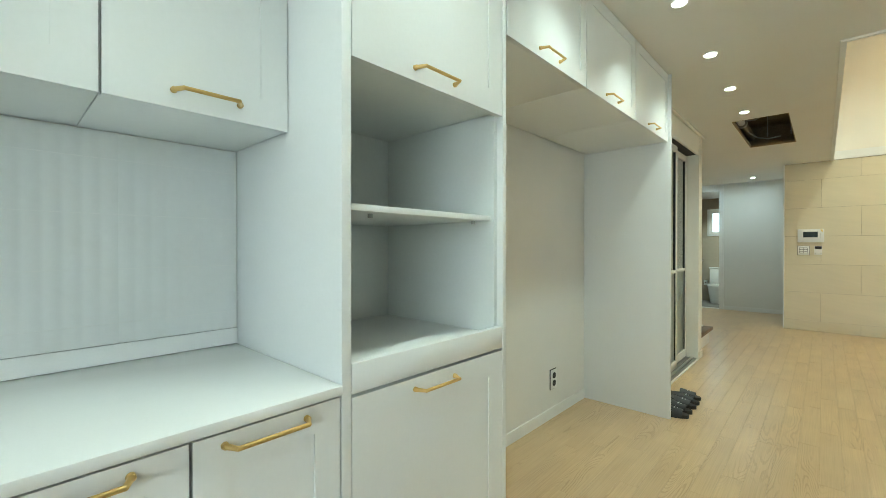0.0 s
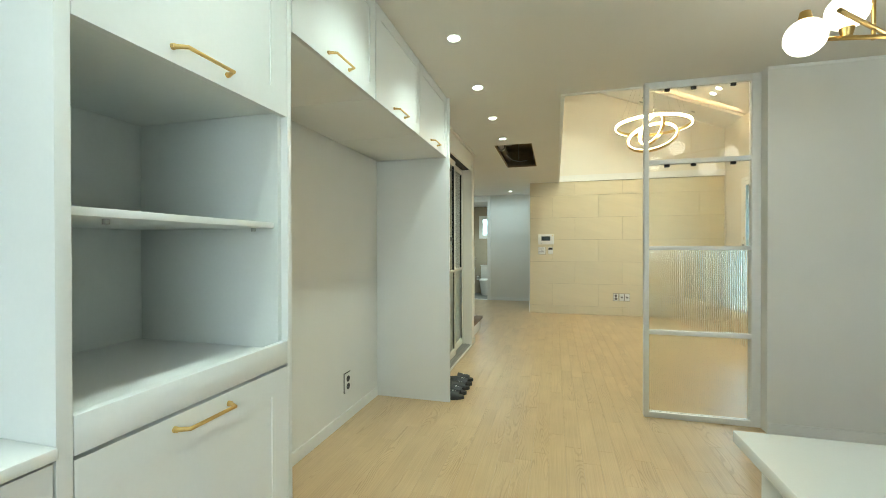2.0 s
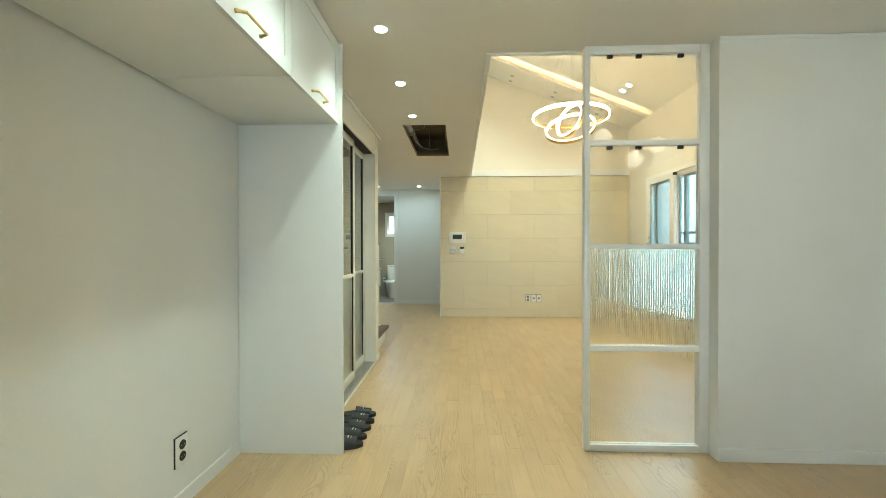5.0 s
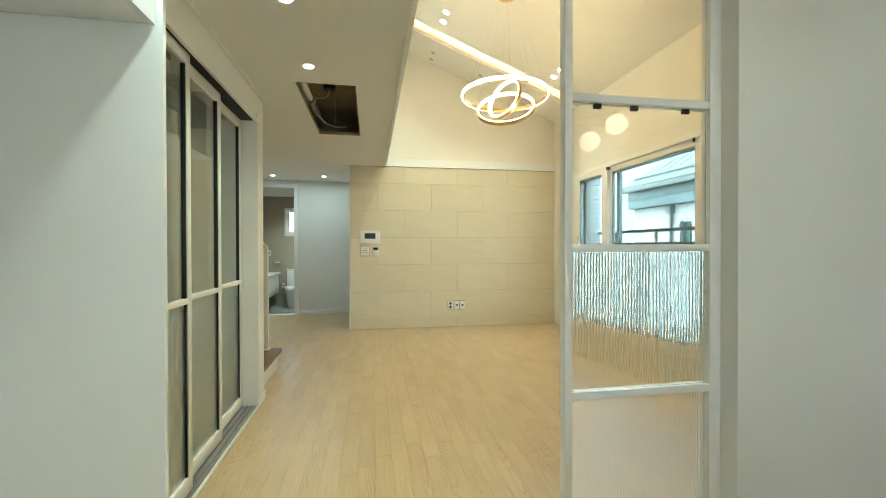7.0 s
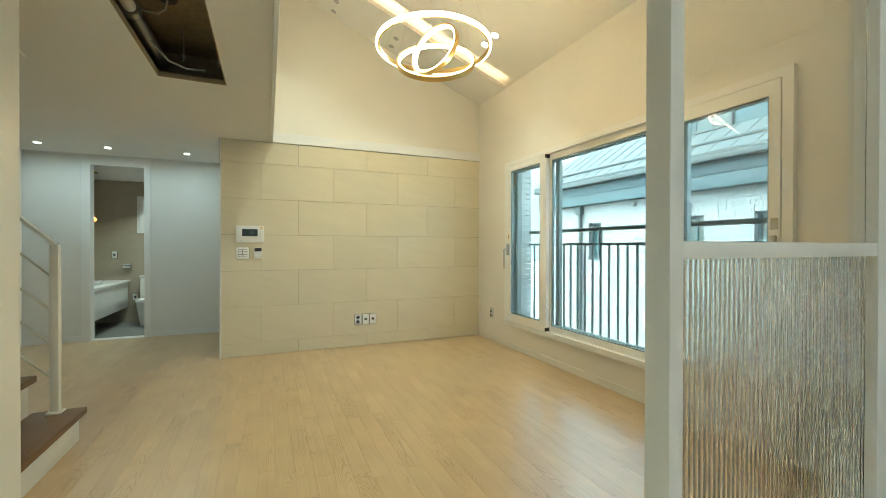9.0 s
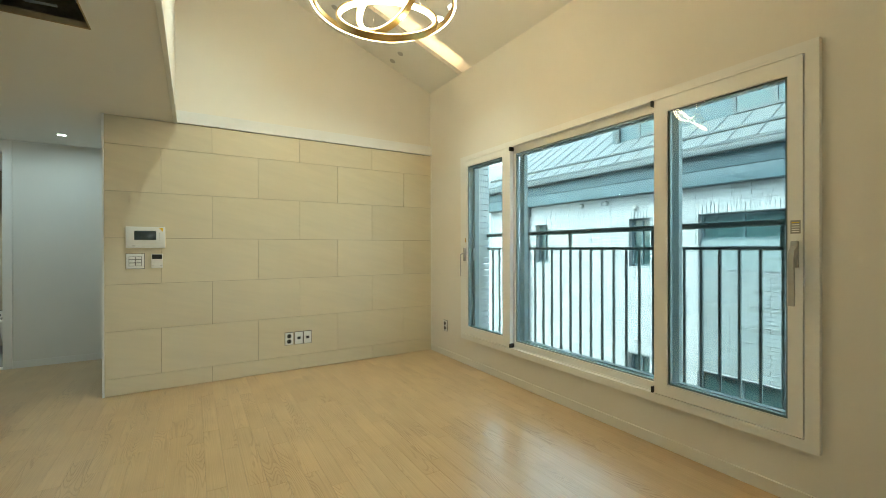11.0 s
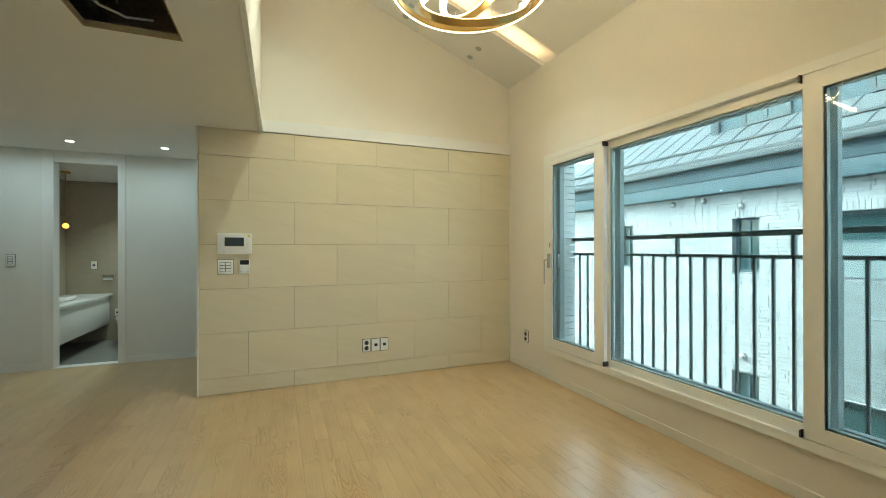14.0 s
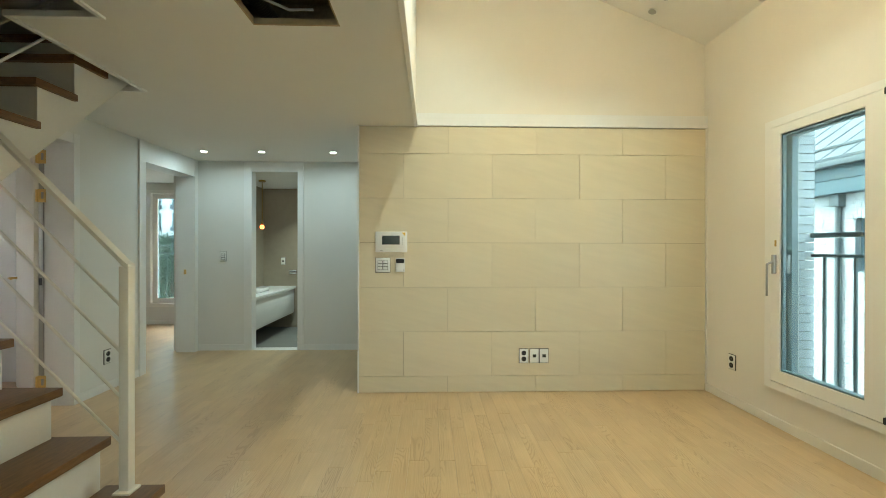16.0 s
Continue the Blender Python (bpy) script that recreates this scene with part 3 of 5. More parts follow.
# ---- glass screen ----
scr = thing("glass_screen", (1.14, 3.45, 0), "white framed glass screen, clear above and reeded below", "partition")
Y0, Y1 = 3.368, 3.417
part("post", box(0.776, 0.809, Y0, Y1, 0, CEIL - 0.001, 0.002), TRIM, scr)
part("post", box(1.448, 1.5035, Y0, Y1, 0, CEIL - 0.001, 0.002), TRIM, scr)
for z0, z1 in ((0.0, 0.040), (0.602, 0.634), (1.212, 1.242), (1.828, 1.860), (2.372, CEIL - 0.001)):
    part("rail", box(0.8095, 1.4475, Y0 + 0.002, Y1 - 0.002, z0, z1, 0.0015), TRIM, scr)
for z0, z1 in ((1.2425, 1.8275), (1.8605, 2.3715)):
    p = part("pane", box(0.810, 1.447, 3.390, 3.395, z0, z1), PANE_IN, scr, "clear glass pane", shadow=False)
    for cx in (0.93, 1.10, 1.345):
        part("clip", box(cx - 0.016, cx + 0.016, 3.384, 3.401, z1 - 0.020, z1 + 0.0004, 0.001), BLACK, p, "black rubber glazing clip")


def reeded(x0, x1, y, z0, z1, pitch, depth, axis="y"):
    """A glass sheet, flat behind and rounded into upright reeds in front."""
    bm = bmesh.new()
    n = max(1, round((x1 - x0) / pitch))
    pts = []
    for i in range(n):
        for k in range(10):
            a = k / 10
            pts.append((x0 + (x1 - x0) * (i + a) / n, depth * math.sin(math.pi * a)))
    pts.append((x1, 0.0))

    def place(u, d, z):
        return (u, y - 0.004 - d, z) if axis == "y" else (y + 0.004 + d, u, z)
    f0 = [bm.verts.new(place(u, d, z0)) for u, d in pts]
    f1 = [bm.verts.new(place(u, d, z1)) for u, d in pts]
    for i in range(len(pts) - 1):
        bm.faces.new([f0[i], f0[i + 1], f1[i + 1], f1[i]])
    q = [bm.verts.new(place(u, -0.004, z)) for u, z in ((x0, z0), (x1, z0), (x1, z1), (x0, z1))]
    bm.faces.new(q)
    bm.faces.new([q[0], q[1], *reversed(f0)])
    bm.faces.new([q[3], *f1, q[2]])
    bm.faces.new([q[0], f0[0], f1[0], q[3]])
    bm.faces.new([q[1], q[2], f1[-1], f0[-1]])
    bmesh.ops.recalc_face_normals(bm, faces=bm.faces)
    return bm


for z0, z1 in ((0.0405, 0.6015), (0.6345, 1.2115)):
    part("reeded_pane", reeded(0.810, 1.447, 3.393, z0, z1, 0.0134, 0.0019), REED, scr, "upright reeded glass pane", shadow=False)
structure("baseboard_divider", box(1.504, XW, 3.271, 3.283, 0, 0.075, 0.003), TRIM, "white baseboard")
structure("trim_pier", box(1.5035, XW, 3.276, 3.283, CEIL - 0.022, CEIL - 0.002, 0.003), TRIM, "white ceiling trim")

# ceiling edge mouldings round the tall living room
for n, b in (("trim_void_side", (0.196, 0.226, 3.45, YT - 0.012, CEIL - 0.012, CEIL + 0.03)), ("trim_void_near", (0.196, XW, 3.432, 3.462, CEIL - 0.012, CEIL + 0.03))):
    structure(n, box(*b, 0.004), TRIM, "white ceiling edge moulding")
structure("wall_void_side_low", slab("x", 0.205, 0.211, 3.46, YT, CEIL + 0.03, CEIL + 0.05), CREAM)


# ---- sliding entry doors ----
def sliding_panel(y0, y1, x):
    c = thing("sliding_door_panel", (x, (y0 + y1) / 2, 0.03), "cream framed sliding door panel, clear glass over reeded glass", "door", "sliding entry doors")
    t = 0.034
    s = 0.042
    zb, zt, zm = 0.026, 2.190, 0.968
    part("stile", box(x - t, x, y0, y0 + s, zb, zt, 0.002), CREAMTRIM, c)
    part("stile", box(x - t, x, y1 - s, y1, zb, zt, 0.002), CREAMTRIM, c)
    part("top_rail", box(x - t, x, y0 + s + 0.0005, y1 - s - 0.0005, zt - 0.06, zt, 0.002), CREAMTRIM, c)
    part("bottom_rail", box(x - t, x, y0 + s + 0.0005, y1 - s - 0.0005, zb, zb + 0.075, 0.002), CREAMTRIM, c)
    part("mid_rail", box(x - t, x + 0.002, y0 + s + 0.0005, y1 - s - 0.0005, zm - 0.014, zm + 0.014, 0.002), CREAMTRIM, c)
    for a, b in ((y0 + s, y0 + s + 0.009), (y1 - s - 0.009, y1 - s)):
        part("gasket", box(x - t + 0.004, x - 0.006, a, b, zb + 0.076, zt - 0.061), BLACK, c, "black glazing gasket")
    part("pane", box(x - 0.020, x - 0.015, y0 + s + 0.009, y1 - s - 0.009, zm + 0.015, zt - 0.061), PANE_DARK, c, "clear glass pane", shadow=False)
    part("reeded_pane", reeded(y0 + s + 0.009, y1 - s - 0.009, x - 0.018, zb + 0.076, zm - 0.0145, 0.012, 0.0018, "x"), FROST, c, "frosted reeded glass pane", shadow=False)


sliding_panel(3.40, 4.055, -0.885)
sliding_panel(4.01, 4.60, -0.926)
sliding_panel(4.56, 5.155, -0.967)
structure("trim_entry_jamb", box(-1.024, -0.852, 5.161, 5.215, 0, 2.255, 0.003), CREAMTRIM, "cream door jamb")
structure("trim_entry_head", box(-0.872, -0.852, 3.31, 5.1605, 2.185, 2.215, 0.003), CREAMTRIM, "cream door head")
structure("trim_entry_track", box(-1.02, -0.874, 3.31, 5.1605, 2.195, 2.214), DARK, "dark sliding door track")
structure("trim_entry_crown", box(-0.862, -0.836, 3.31, 5.378, CEIL - 0.026, CEIL - 0.001, 0.006), CREAMTRIM, "cream ceiling moulding")
structure("baseboard_entry", box(-0.862, -0.850, 5.216, 5.362, 0, 0.075, 0.003), CREAMTRIM)
structure("trim_entry_casing_line", box(-0.862, -0.858, 5.216, 5.222, 0.075, CEIL - 0.027), CREAMTRIM)
sill = structure("threshold", box(-1.02, -0.868, 3.31, 5.1605, 0.0, 0.014, 0.002), ALU, "grey aluminium sliding door threshold")
for i in range(4):
    tr = part("track", box(-1.005 + 0.036 * i, -0.999 + 0.036 * i, 3.315, 5.155, 0.0145, 0.024), ALU, sill)
structure("trim_threshold", box(-0.868, -0.850, 3.31, 5.1605, 0.0, 0.012, 0.003), CREAMTRIM, "cream threshold edge")
shoe = thing("shoe_cabinet", (-2.12, 4.2, 0), "tall white shoe cabinet in the entry", "cabinet")
for i in range(3):
    part("door", box(-2.0, -1.98, 3.42 + 0.53 * i, 3.945 + 0.53 * i, 0.25, 2.30, 0.001), CABIN, shoe)
    part("handle", tube([(-1.979, 3.90 + 0.53 * i, 0.95), (-1.955, 3.90 + 0.53 * i, 0.96), (-1.955, 3.90 + 0.53 * i, 1.20), (-1.979, 3.90 + 0.53 * i, 1.21)], 0.006), GOLD, shoe, "gold bar handle")
part("body", box(-2.32, -2.001, 3.41, 5.02, 0.24, 2.32), CABIN, shoe)
part("leg", box(-2.31, -2.28, 3.42, 5.01, 0, 0.239), CABIN, shoe)
part("fascia", box(-2.32, -1.98, 3.41, 5.02, 2.321, CEIL - 0.001), CABIN, shoe)


# ---- stairs ----
st = thing("staircase", (-1.6, 5.75, 0), "white loft stairs with dark wooden treads", "stairs")
YA, YB = 5.385, 6.205


def nosing(n):
    return -0.900 if n == 0 else -0.927 - 0.221 * n


for n in range(5):
    xn, z = nosing(n), 0.200 + 0.23 * n
    xe = XH + 0.005 if n == 4 else xn - 0.222 - 0.050
    part("tread", box(xe, xn, YA - 0.012, YB + 0.022, z - 0.040, z, 0.003), TREAD, st, "dark wooden tread")
    part("riser", box(xn - 0.25 if n < 4 else XH + 0.01, xn - 0.034, YA, YB, max(0.0, z - 0.27), z - 0.041, 0.001), STAIRW, st)
for n in range(1, 5):
    xn = nosing(n)
    part("carcass", box(xn - 0.255 if n < 4 else XH + 0.01, xn - 0.036, YA, YB - 0.001, 0.0, 0.200 + 0.23 * n - 0.272), STAIRW, st)
for k in range(7):
    yn, z = 5.578 + 0.232 * k, 1.30 + 0.23 * k
    part("tread", box(XH + 0.006, -1.752, yn, yn + 0.262, z - 0.040, z, 0.003), TREAD, st, "dark wooden tread")
    part("riser", prism([(yn + 0.03, z - 0.041), (yn + 0.261, z - 0.041), (yn + 0.261, z - 0.06), (yn + 0.03, z - 0.245)], "x", XH + 0.012, -1.7735), STAIRW, st)
clean = [(5.39, 0.72), (7.20, 2.45), (7.20, 2.62), (7.03, 2.46), (5.61, 1.06), (5.39, 0.84)]
part("stringer", prism(clean, "x", XH + 0.014, -1.775), STAIRW, st, "white plastered underside")


def baluster_line(p0, p1, r, name, lab=""):
    part(name, tube([p0, p1], r, 10), CREAMTRIM, rail, lab)


rail = thing("stair_railing", (-1.03, 6.17, 0.19), "cream painted steel stair railing with slanting bars", "railing")
part("newel_post", box(-1.059, -1.015, 6.150, 6.192, 0.2135, 1.228, 0.002), CREAMTRIM, rail)
part("base_plate", box(-1.077, -0.999, 6.132, 6.210, 0.2005, 0.213, 0.004), CREAMTRIM, rail)
sl = 1.036
part("handrail", prism([(-1.017, 1.212), (-1.017, 1.238), (-1.033, 1.248), (-1.815, 1.232 + sl * 0.78), (-1.815, 1.213 + sl * 0.78), (-1.041, 1.229)], "y", 6.148, 6.194), CREAMTRIM, rail)
for z in (1.02, 0.81, 0.605, 0.40):
    baluster_line((-1.037, 6.171, z), (-1.815, 6.171, z + sl * 0.769), 0.0065, "bar")
rail2 = thing("loft_railing", (-1.8, 6.3, 1.9), "cream painted railing bars along the upper stairs", "railing")
for d in (0.30, 0.49, 0.68):
    part("bar", tube([(-1.80, 5.65, 1.22 + d), (-1.80, 7.30, 1.22 + d + 1.65)], 0.0075), CREAMTRIM, rail2)
part("post", box(-1.822, -1.78, 5.64, 5.68, 1.30, 2.25, 0.002), CREAMTRIM, rail2)
for n, b in (("trim_hole_far", (-2.63, -1.655, 7.205, 7.225, CEIL - 0.012, CEIL + 0.02)), ("trim_hole_side", (-1.68, -1.655, 6.285, 7.205, CEIL - 0.012, CEIL + 0.02)),
             ("trim_hole_step", (-1.68, -1.218, 6.26, 6.285, CEIL - 0.012, CEIL + 0.02)), ("trim_hole_front", (-1.243, -1.218, 5.36, 6.26, CEIL - 0.012, CEIL + 0.02))):
    structure(n, box(*b, 0.003), TRIM, "white stair opening trim")

# ---- hall doorways ----
for n, b in (("trim_bath_left", (-2.044, -1.945, YH - 0.016, YH + 0.12, 0, CEIL - 0.002)), ("trim_bath_right", (-1.365, -1.292, YH - 0.016, YH + 0.12, 0, CEIL - 0.002)),
             ("trim_bath_head", (-1.9445, -1.3655, YH - 0.013, YH + 0.12, 2.288, CEIL - 0.002)),
             ("trim_hall_cornice", (XH, -0.32, YH - 0.02, YH - 0.0165, CEIL - 0.016, CEIL - 0.002)),
             ("baseboard_hall", (-1.2915, -0.31, YH - 0.012, YH, 0, 0.075)), ("baseboard_hall_left", (XH + 0.013, -2.0445, YH - 0.012, YH, 0, 0.075)),
             ("baseboard_hall_side", (XH, XH + 0.012, 7.825, 8.53, 0, 0.075)),
             ("trim_bed_near", (XH - 0.22, XH + 0.016, 8.535, 8.63, 0, CEIL - 0.002)), ("trim_bed_far", (XH - 0.22, XH + 0.016, 9.515, 9.59, 0, CEIL - 0.002)),
             ("trim_bed_head", (XH - 0.22, XH + 0.013, 8.6305, 9.5145, 2.205, CEIL - 0.002)),
             ("trim_side_far", (XH - 0.22, XH + 0.016, 7.762, 7.82, 0, 2.26)), ("trim_side_near", (XH - 0.22, XH + 0.016, 6.82, 6.90, 0, 2.26)),
             ("trim_side_head", (XH - 0.22, XH + 0.013, 6.9005, 7.7615, 2.18, 2.26)),
             ("trim_bath_sill", (-1.945, -1.365, YH - 0.005, YH + 0.12, -0.05, 0.006))):
    structure(n, box(*b, 0.002), TRIM, "white door casing")
hd = thing("hinged_door", (-2.90, 7.75, 0), "cream door standing open on gold hinges", "door")


def swing(bm, angle=radians(141.5)):
    """Turns a part of the open door about its hinge line; it is drawn along +x from the hinge."""
    bmesh.ops.transform(bm, matrix=Matrix.Translation((-2.905, 7.752, 0)) @ Matrix.Rotation(angle, 4, "Z"), verts=bm.verts)
    return bm


leaf = part("leaf", swing(box(0.0, 0.80, -0.02, 0.02, 0.012, 2.16, 0.002)), CREAMTRIM, hd)
part("handle", swing(tube([(0.73, 0.021, 1.03), (0.73, 0.075, 1.03), (0.62, 0.075, 1.03)], 0.010)), GOLD, leaf, "gold lever handle")
part("edge_seal", box(-2.888, -2.853, 7.7475, 7.7605, 0.012, 2.175, 0.001), ALU, hd, "grey rubber and aluminium edge strip")
part("latch_plate", box(-2.884, -2.858, 7.744, 7.7472, 1.0, 1.06, 0.001), BLACK, hd, "dark latch plate")
for z in (0.20, 1.74, 2.06):
    part("hinge", slab("y", 7.7440, 7.7470, -2.893, -2.828, z - 0.055, z + 0.055, [(-2.868, -2.845, z - 0.025, z + 0.03)]), GOLD, hd, "gold hinge")
    part("hinge_knuckle", cyl((-2.897, 7.7405, z - 0.05), (-2.897, 7.7405, z + 0.05), 0.0075, seg=12), GOLD, hd, "gold hinge knuckle")
solo("strike_plate", box(XH - 0.12, XH - 0.09, 9.510, 9.5146, 0.98, 1.04, 0.001), GOLD, "small gold strike plate on the door jamb", "strike plate")
outlet("wall_socket", (XH, 8.13, 0.312), "+x")
outlet("wall_switch", (-2.31, YH, 1.205), "-y", w=0.072, kind="switch", label="grey wall switch with three keys")

# ---- bathroom ----
van = thing("vanity_unit", (-2.3, 10.6, 0.2), "white wall-hung vanity unit with a basin", "vanity")
part("cabinet", box(-2.555, -2.02, 9.80, 11.46, 0.20, 0.615, 0.004), CAB, van)
part("worktop", box(-2.558, -1.99, 9.76, 11.49, 0.6155, 0.655, 0.004), STONE, van)
part("basin", box(-2.48, -2.14, 10.2, 10.70, 0.6555, 0.715, 0.02), CERAMIC, van)
bp = thing("bath_pendant", (-2.22, 10.6, 2.34), "small amber glass pendant lamp on a brass rod", "lamp")
part("canopy", cyl((-2.22, 10.6, 2.315), (-2.22, 10.6, 2.339), 0.05), BRASS, bp)
part("rod", cyl((-2.22, 10.6, 1.70), (-2.22, 10.6, 2.315), 0.006), BRASS, bp)
part("bulb", ball((-2.22, 10.6, 1.63), 0.034), LED_BULB, bp, "glowing amber bulb")
part("socket", cyl((-2.22, 10.6, 1.665), (-2.22, 10.6, 1.71), 0.018), BRASS, bp)
toi = thing("toilet", (-1.62, 11.1, -0.06), "white ceramic toilet with a closed lid", "toilet")
part("tank", box(-1.82, -1.44, 11.30, 11.495, 0.32, 0.70, 0.02), CERAMIC, toi)
part("tank_lid", box(-1.83, -1.43, 11.29, 11.497, 0.701, 0.735, 0.01), CERAMIC, toi)
bowl = cyl((-1.63, 11.08, -0.06), (-1.63, 11.08, 0.33), 0.13, 0.19, 24)
bmesh.ops.scale(bowl, vec=(1, 1.25, 1), verts=bowl.verts, space=Matrix.Translation((1.63, -11.08, 0)))
part("bowl", bowl, CERAMIC, toi)
lid = cyl((-1.63, 11.07, 0.331), (-1.63, 11.07, 0.37), 0.195, 0.185, 28)
bmesh.ops.scale(lid, vec=(1, 1.25, 1), verts=lid.verts, space=Matrix.Translation((1.63, -11.07, 0)))
part("lid", lid, CERAMIC, toi)
ph = thing("paper_holder", (-2.03, 11.5, 0.90), "chrome toilet paper holder on the tiled wall", "paper holder")
part("cover", box(-2.10, -1.96, 11.40, 11.498, 0.92, 0.935, 0.003), CHROME, ph)
part("roll", cyl((-2.09, 11.45, 0.885), (-1.97, 11.45, 0.885), 0.026, seg=20), CHROME, ph)
outlet("wall_socket", (-2.22, 11.50, 1.085), "-y", kind="data", label="white covered bathroom socket")
outlet("wall_socket", (-1.93, 11.50, 0.36), "-y", kind="data", label="white covered bathroom socket")


def sash(parent, axis, a0, a1, u0, u1, z0, z1, w, mat, pane, name="sash"):
    """A framed pane: frame thickness a0..a1 across axis."""
    s = part(name, slab(axis, a0, a1, u0, u1, z0, z1, [(u0 + w, u1 - w, z0 + w, z1 - w)]), mat, parent)
    m = (a0 + a1) / 2
    part("pane", slab(axis, m - 0.003, m + 0.003, u0 + w, u1 - w, z0 + w, z1 - w), pane, s, "clear glass pane", shadow=False)
    return s


bw = thing("window_bath", (-1.68, 11.55, 1.5), "small white framed bathroom window", "window", kind="structure")
part("frame", slab("y", 11.485, 11.60, -1.90, -1.46, 1.46, 2.09, [(-1.85, -1.51, 1.51, 2.04)]), TRIM, bw)
sash(bw, "y", 11.53, 11.56, -1.85, -1.51, 1.51, 2.04, 0.045, FRAMEW, PANE)

# ---- living room window ----
win = thing("window_living", (XW, 5.77, 0.29), "wide white framed sliding window with a fixed middle pane", "window", kind="structure")
part("casing", slab("x", XW - 0.036, XW + 0.002, 4.250, 7.290, 0.285, 2.258, [(4.305, 7.235, 0.338, 2.205)]), FRAMEW, win)
part("track_liner", slab("x", XW + 0.0025, XW + 0.075, 4.301, 7.2745, 0.311, 2.234, [(4.318, 7.262, 0.345, 2.198)]), FRAMEW, win)
part("liner", slab("x", XW + 0.0755, XW + 0.20, 4.301, 7.2745, 0.311, 2.234, [(4.318, 7.262, 0.345, 2.198)]), FRAMEOUT, win)


def big_sash(name, x0, x1, y0, y1, z0, z1, wl, wr, wb, wt, mat, gx):
    s = part(name, slab("x", x0, x1, y0, y1, z0, z1, [(y0 + wr, y1 - wl, z0 + wb, z1 - wt)]), mat, win)
    part("bead", slab("x", x0 + 0.012, x1 + 0.004, y0 + wr - 0.001, y1 - wl + 0.001, z0 + wb - 0.001, z1 - wt + 0.001, [(y0 + wr + 0.012, y1 - wl - 0.012, z0 + wb + 0.012, z1 - wt - 0.012)]), FRAMEOUT, s, "grey glazing bead")
    part("pane", slab("x", gx, gx + 0.006, y0 + wr + 0.001, y1 - wl - 0.001, z0 + wb + 0.001, z1 - wt - 0.001), PANE, s, "tinted glass pane", shadow=False)
    return s


big_sash("sash", XW - 0.041, XW - 0.006, 6.455, 7.228, 0.345, 2.200, 0.078, 0.112, 0.085, 0.062, FRAMEW, XW - 0.030)
big_sash("sash", XW - 0.041, XW - 0.006, 4.310, 5.060, 0.345, 2.200, 0.085, 0.060, 0.072, 0.085, FRAMEW, XW - 0.030)
big_sash("fixed_sash", XW + 0.006, XW + 0.046, 5.00, 6.50, 0.346, 2.197, 0.06, 0.05, 0.050, 0.050, FRAMEW, XW + 0.022)
outer = part("outer_frame", slab("x", XW + 0.11, XW + 0.15, 4.319, 7.261, 0.346, 2.197, [(4.385, 4.985, 0.40, 2.145), (5.04, 6.425, 0.40, 2.145), (6.485, 7.215, 0.40, 2.145)]), FRAMEOUT, win, "grey outer sash frame")
for y, z in ((6.448, 0.345), (6.448, 2.165), (5.067, 0.345), (5.067, 2.165)):
    part("bumper", box(XW - 0.058, XW - 0.004, y - 0.0065, y + 0.0065, z, z + 0.038, 0.003), BLACK, win, "black sash bumper")
hl = part("handle", box(XW - 0.066, XW - 0.0412, 7.175, 7.198, 1.13, 1.27, 0.004), ALU, win, "grey sash handle")
part("lever", tube([(XW - 0.062, 7.187, 1.22), (XW - 0.105, 7.187, 1.20), (XW - 0.105, 7.187, 0.97)], 0.0075), ALU, hl)
hr = part("handle", box(XW - 0.066, XW - 0.0412, 4.322, 4.352, 1.17, 1.30, 0.006), GREYPL, win, "grey sash handle")
lever = prism([(-0.095, 1.25), (-0.066, 1.275), (-0.066, 1.235), (-0.085, 1.20), (-0.082, 0.985), (-0.098, 0.985), (-0.104, 1.21)], "y", 4.326, 4.348)
bmesh.ops.translate(lever, verts=lever.verts, vec=(XW, 0, 0))
part("lever", lever, GREYPL, hr)
part("latch", box(XW + 0.090, XW + 0.1095, 7.222, 7.250, 1.13, 1.27, 0.004), ALU, win, "grey sash latch")
stk = part("sticker", box(XW - 0.0418, XW - 0.0412, 4.318, 4.358, 1.335, 1.40), PRINT, win, "small printed sticker")
for i in range(5):
    part("printed_line", box(XW - 0.0424, XW - 0.0419, 4.323, 4.353, 1.343 + 0.011 * i, 1.347 + 0.011 * i), YELLOW if i == 4 else PLASTIC, stk)
part("sticker", box(XW - 0.0418, XW - 0.0412, 7.178, 7.195, 1.33, 1.375), BRASS, win, "small printed sticker")
part("maker_plate", box(XW - 0.0368, XW - 0.0362, 4.45, 4.60, 2.215, 2.225), PLASTIC, win, "small grey plate")
structure("baseboard_window", box(XW - 0.012, XW, 3.45, YT - 0.0, 0, 0.07, 0.003), CREAMTRIM, "cream baseboard")
structure("trim_tile_corner", box(XW - 0.012, XW, YT - 0.012, YT + 0.01, 0.071, CEIL, 0.002), CREAMTRIM)
outlet("wall_socket", (XW, 7.665, 0.355), "-x")

wk = thing("window_kitchen", (1.0, -2.05, 0.95), "white framed kitchen window", "window", kind="structure")
kf = part("frame", slab("y", -2.09, -2.01, 0.1, 1.9, 0.95, 2.1, [(0.16, 1.84, 1.01, 2.04)]), FRAMEW, wk)
# unseen pane, added to shut out the sky so the lamp sets the daylight
part("pane", slab("y", -2.055, -2.049, 0.16, 1.84, 1.01, 2.04), FROST, kf, "unseen frosted pane holding back the sky")

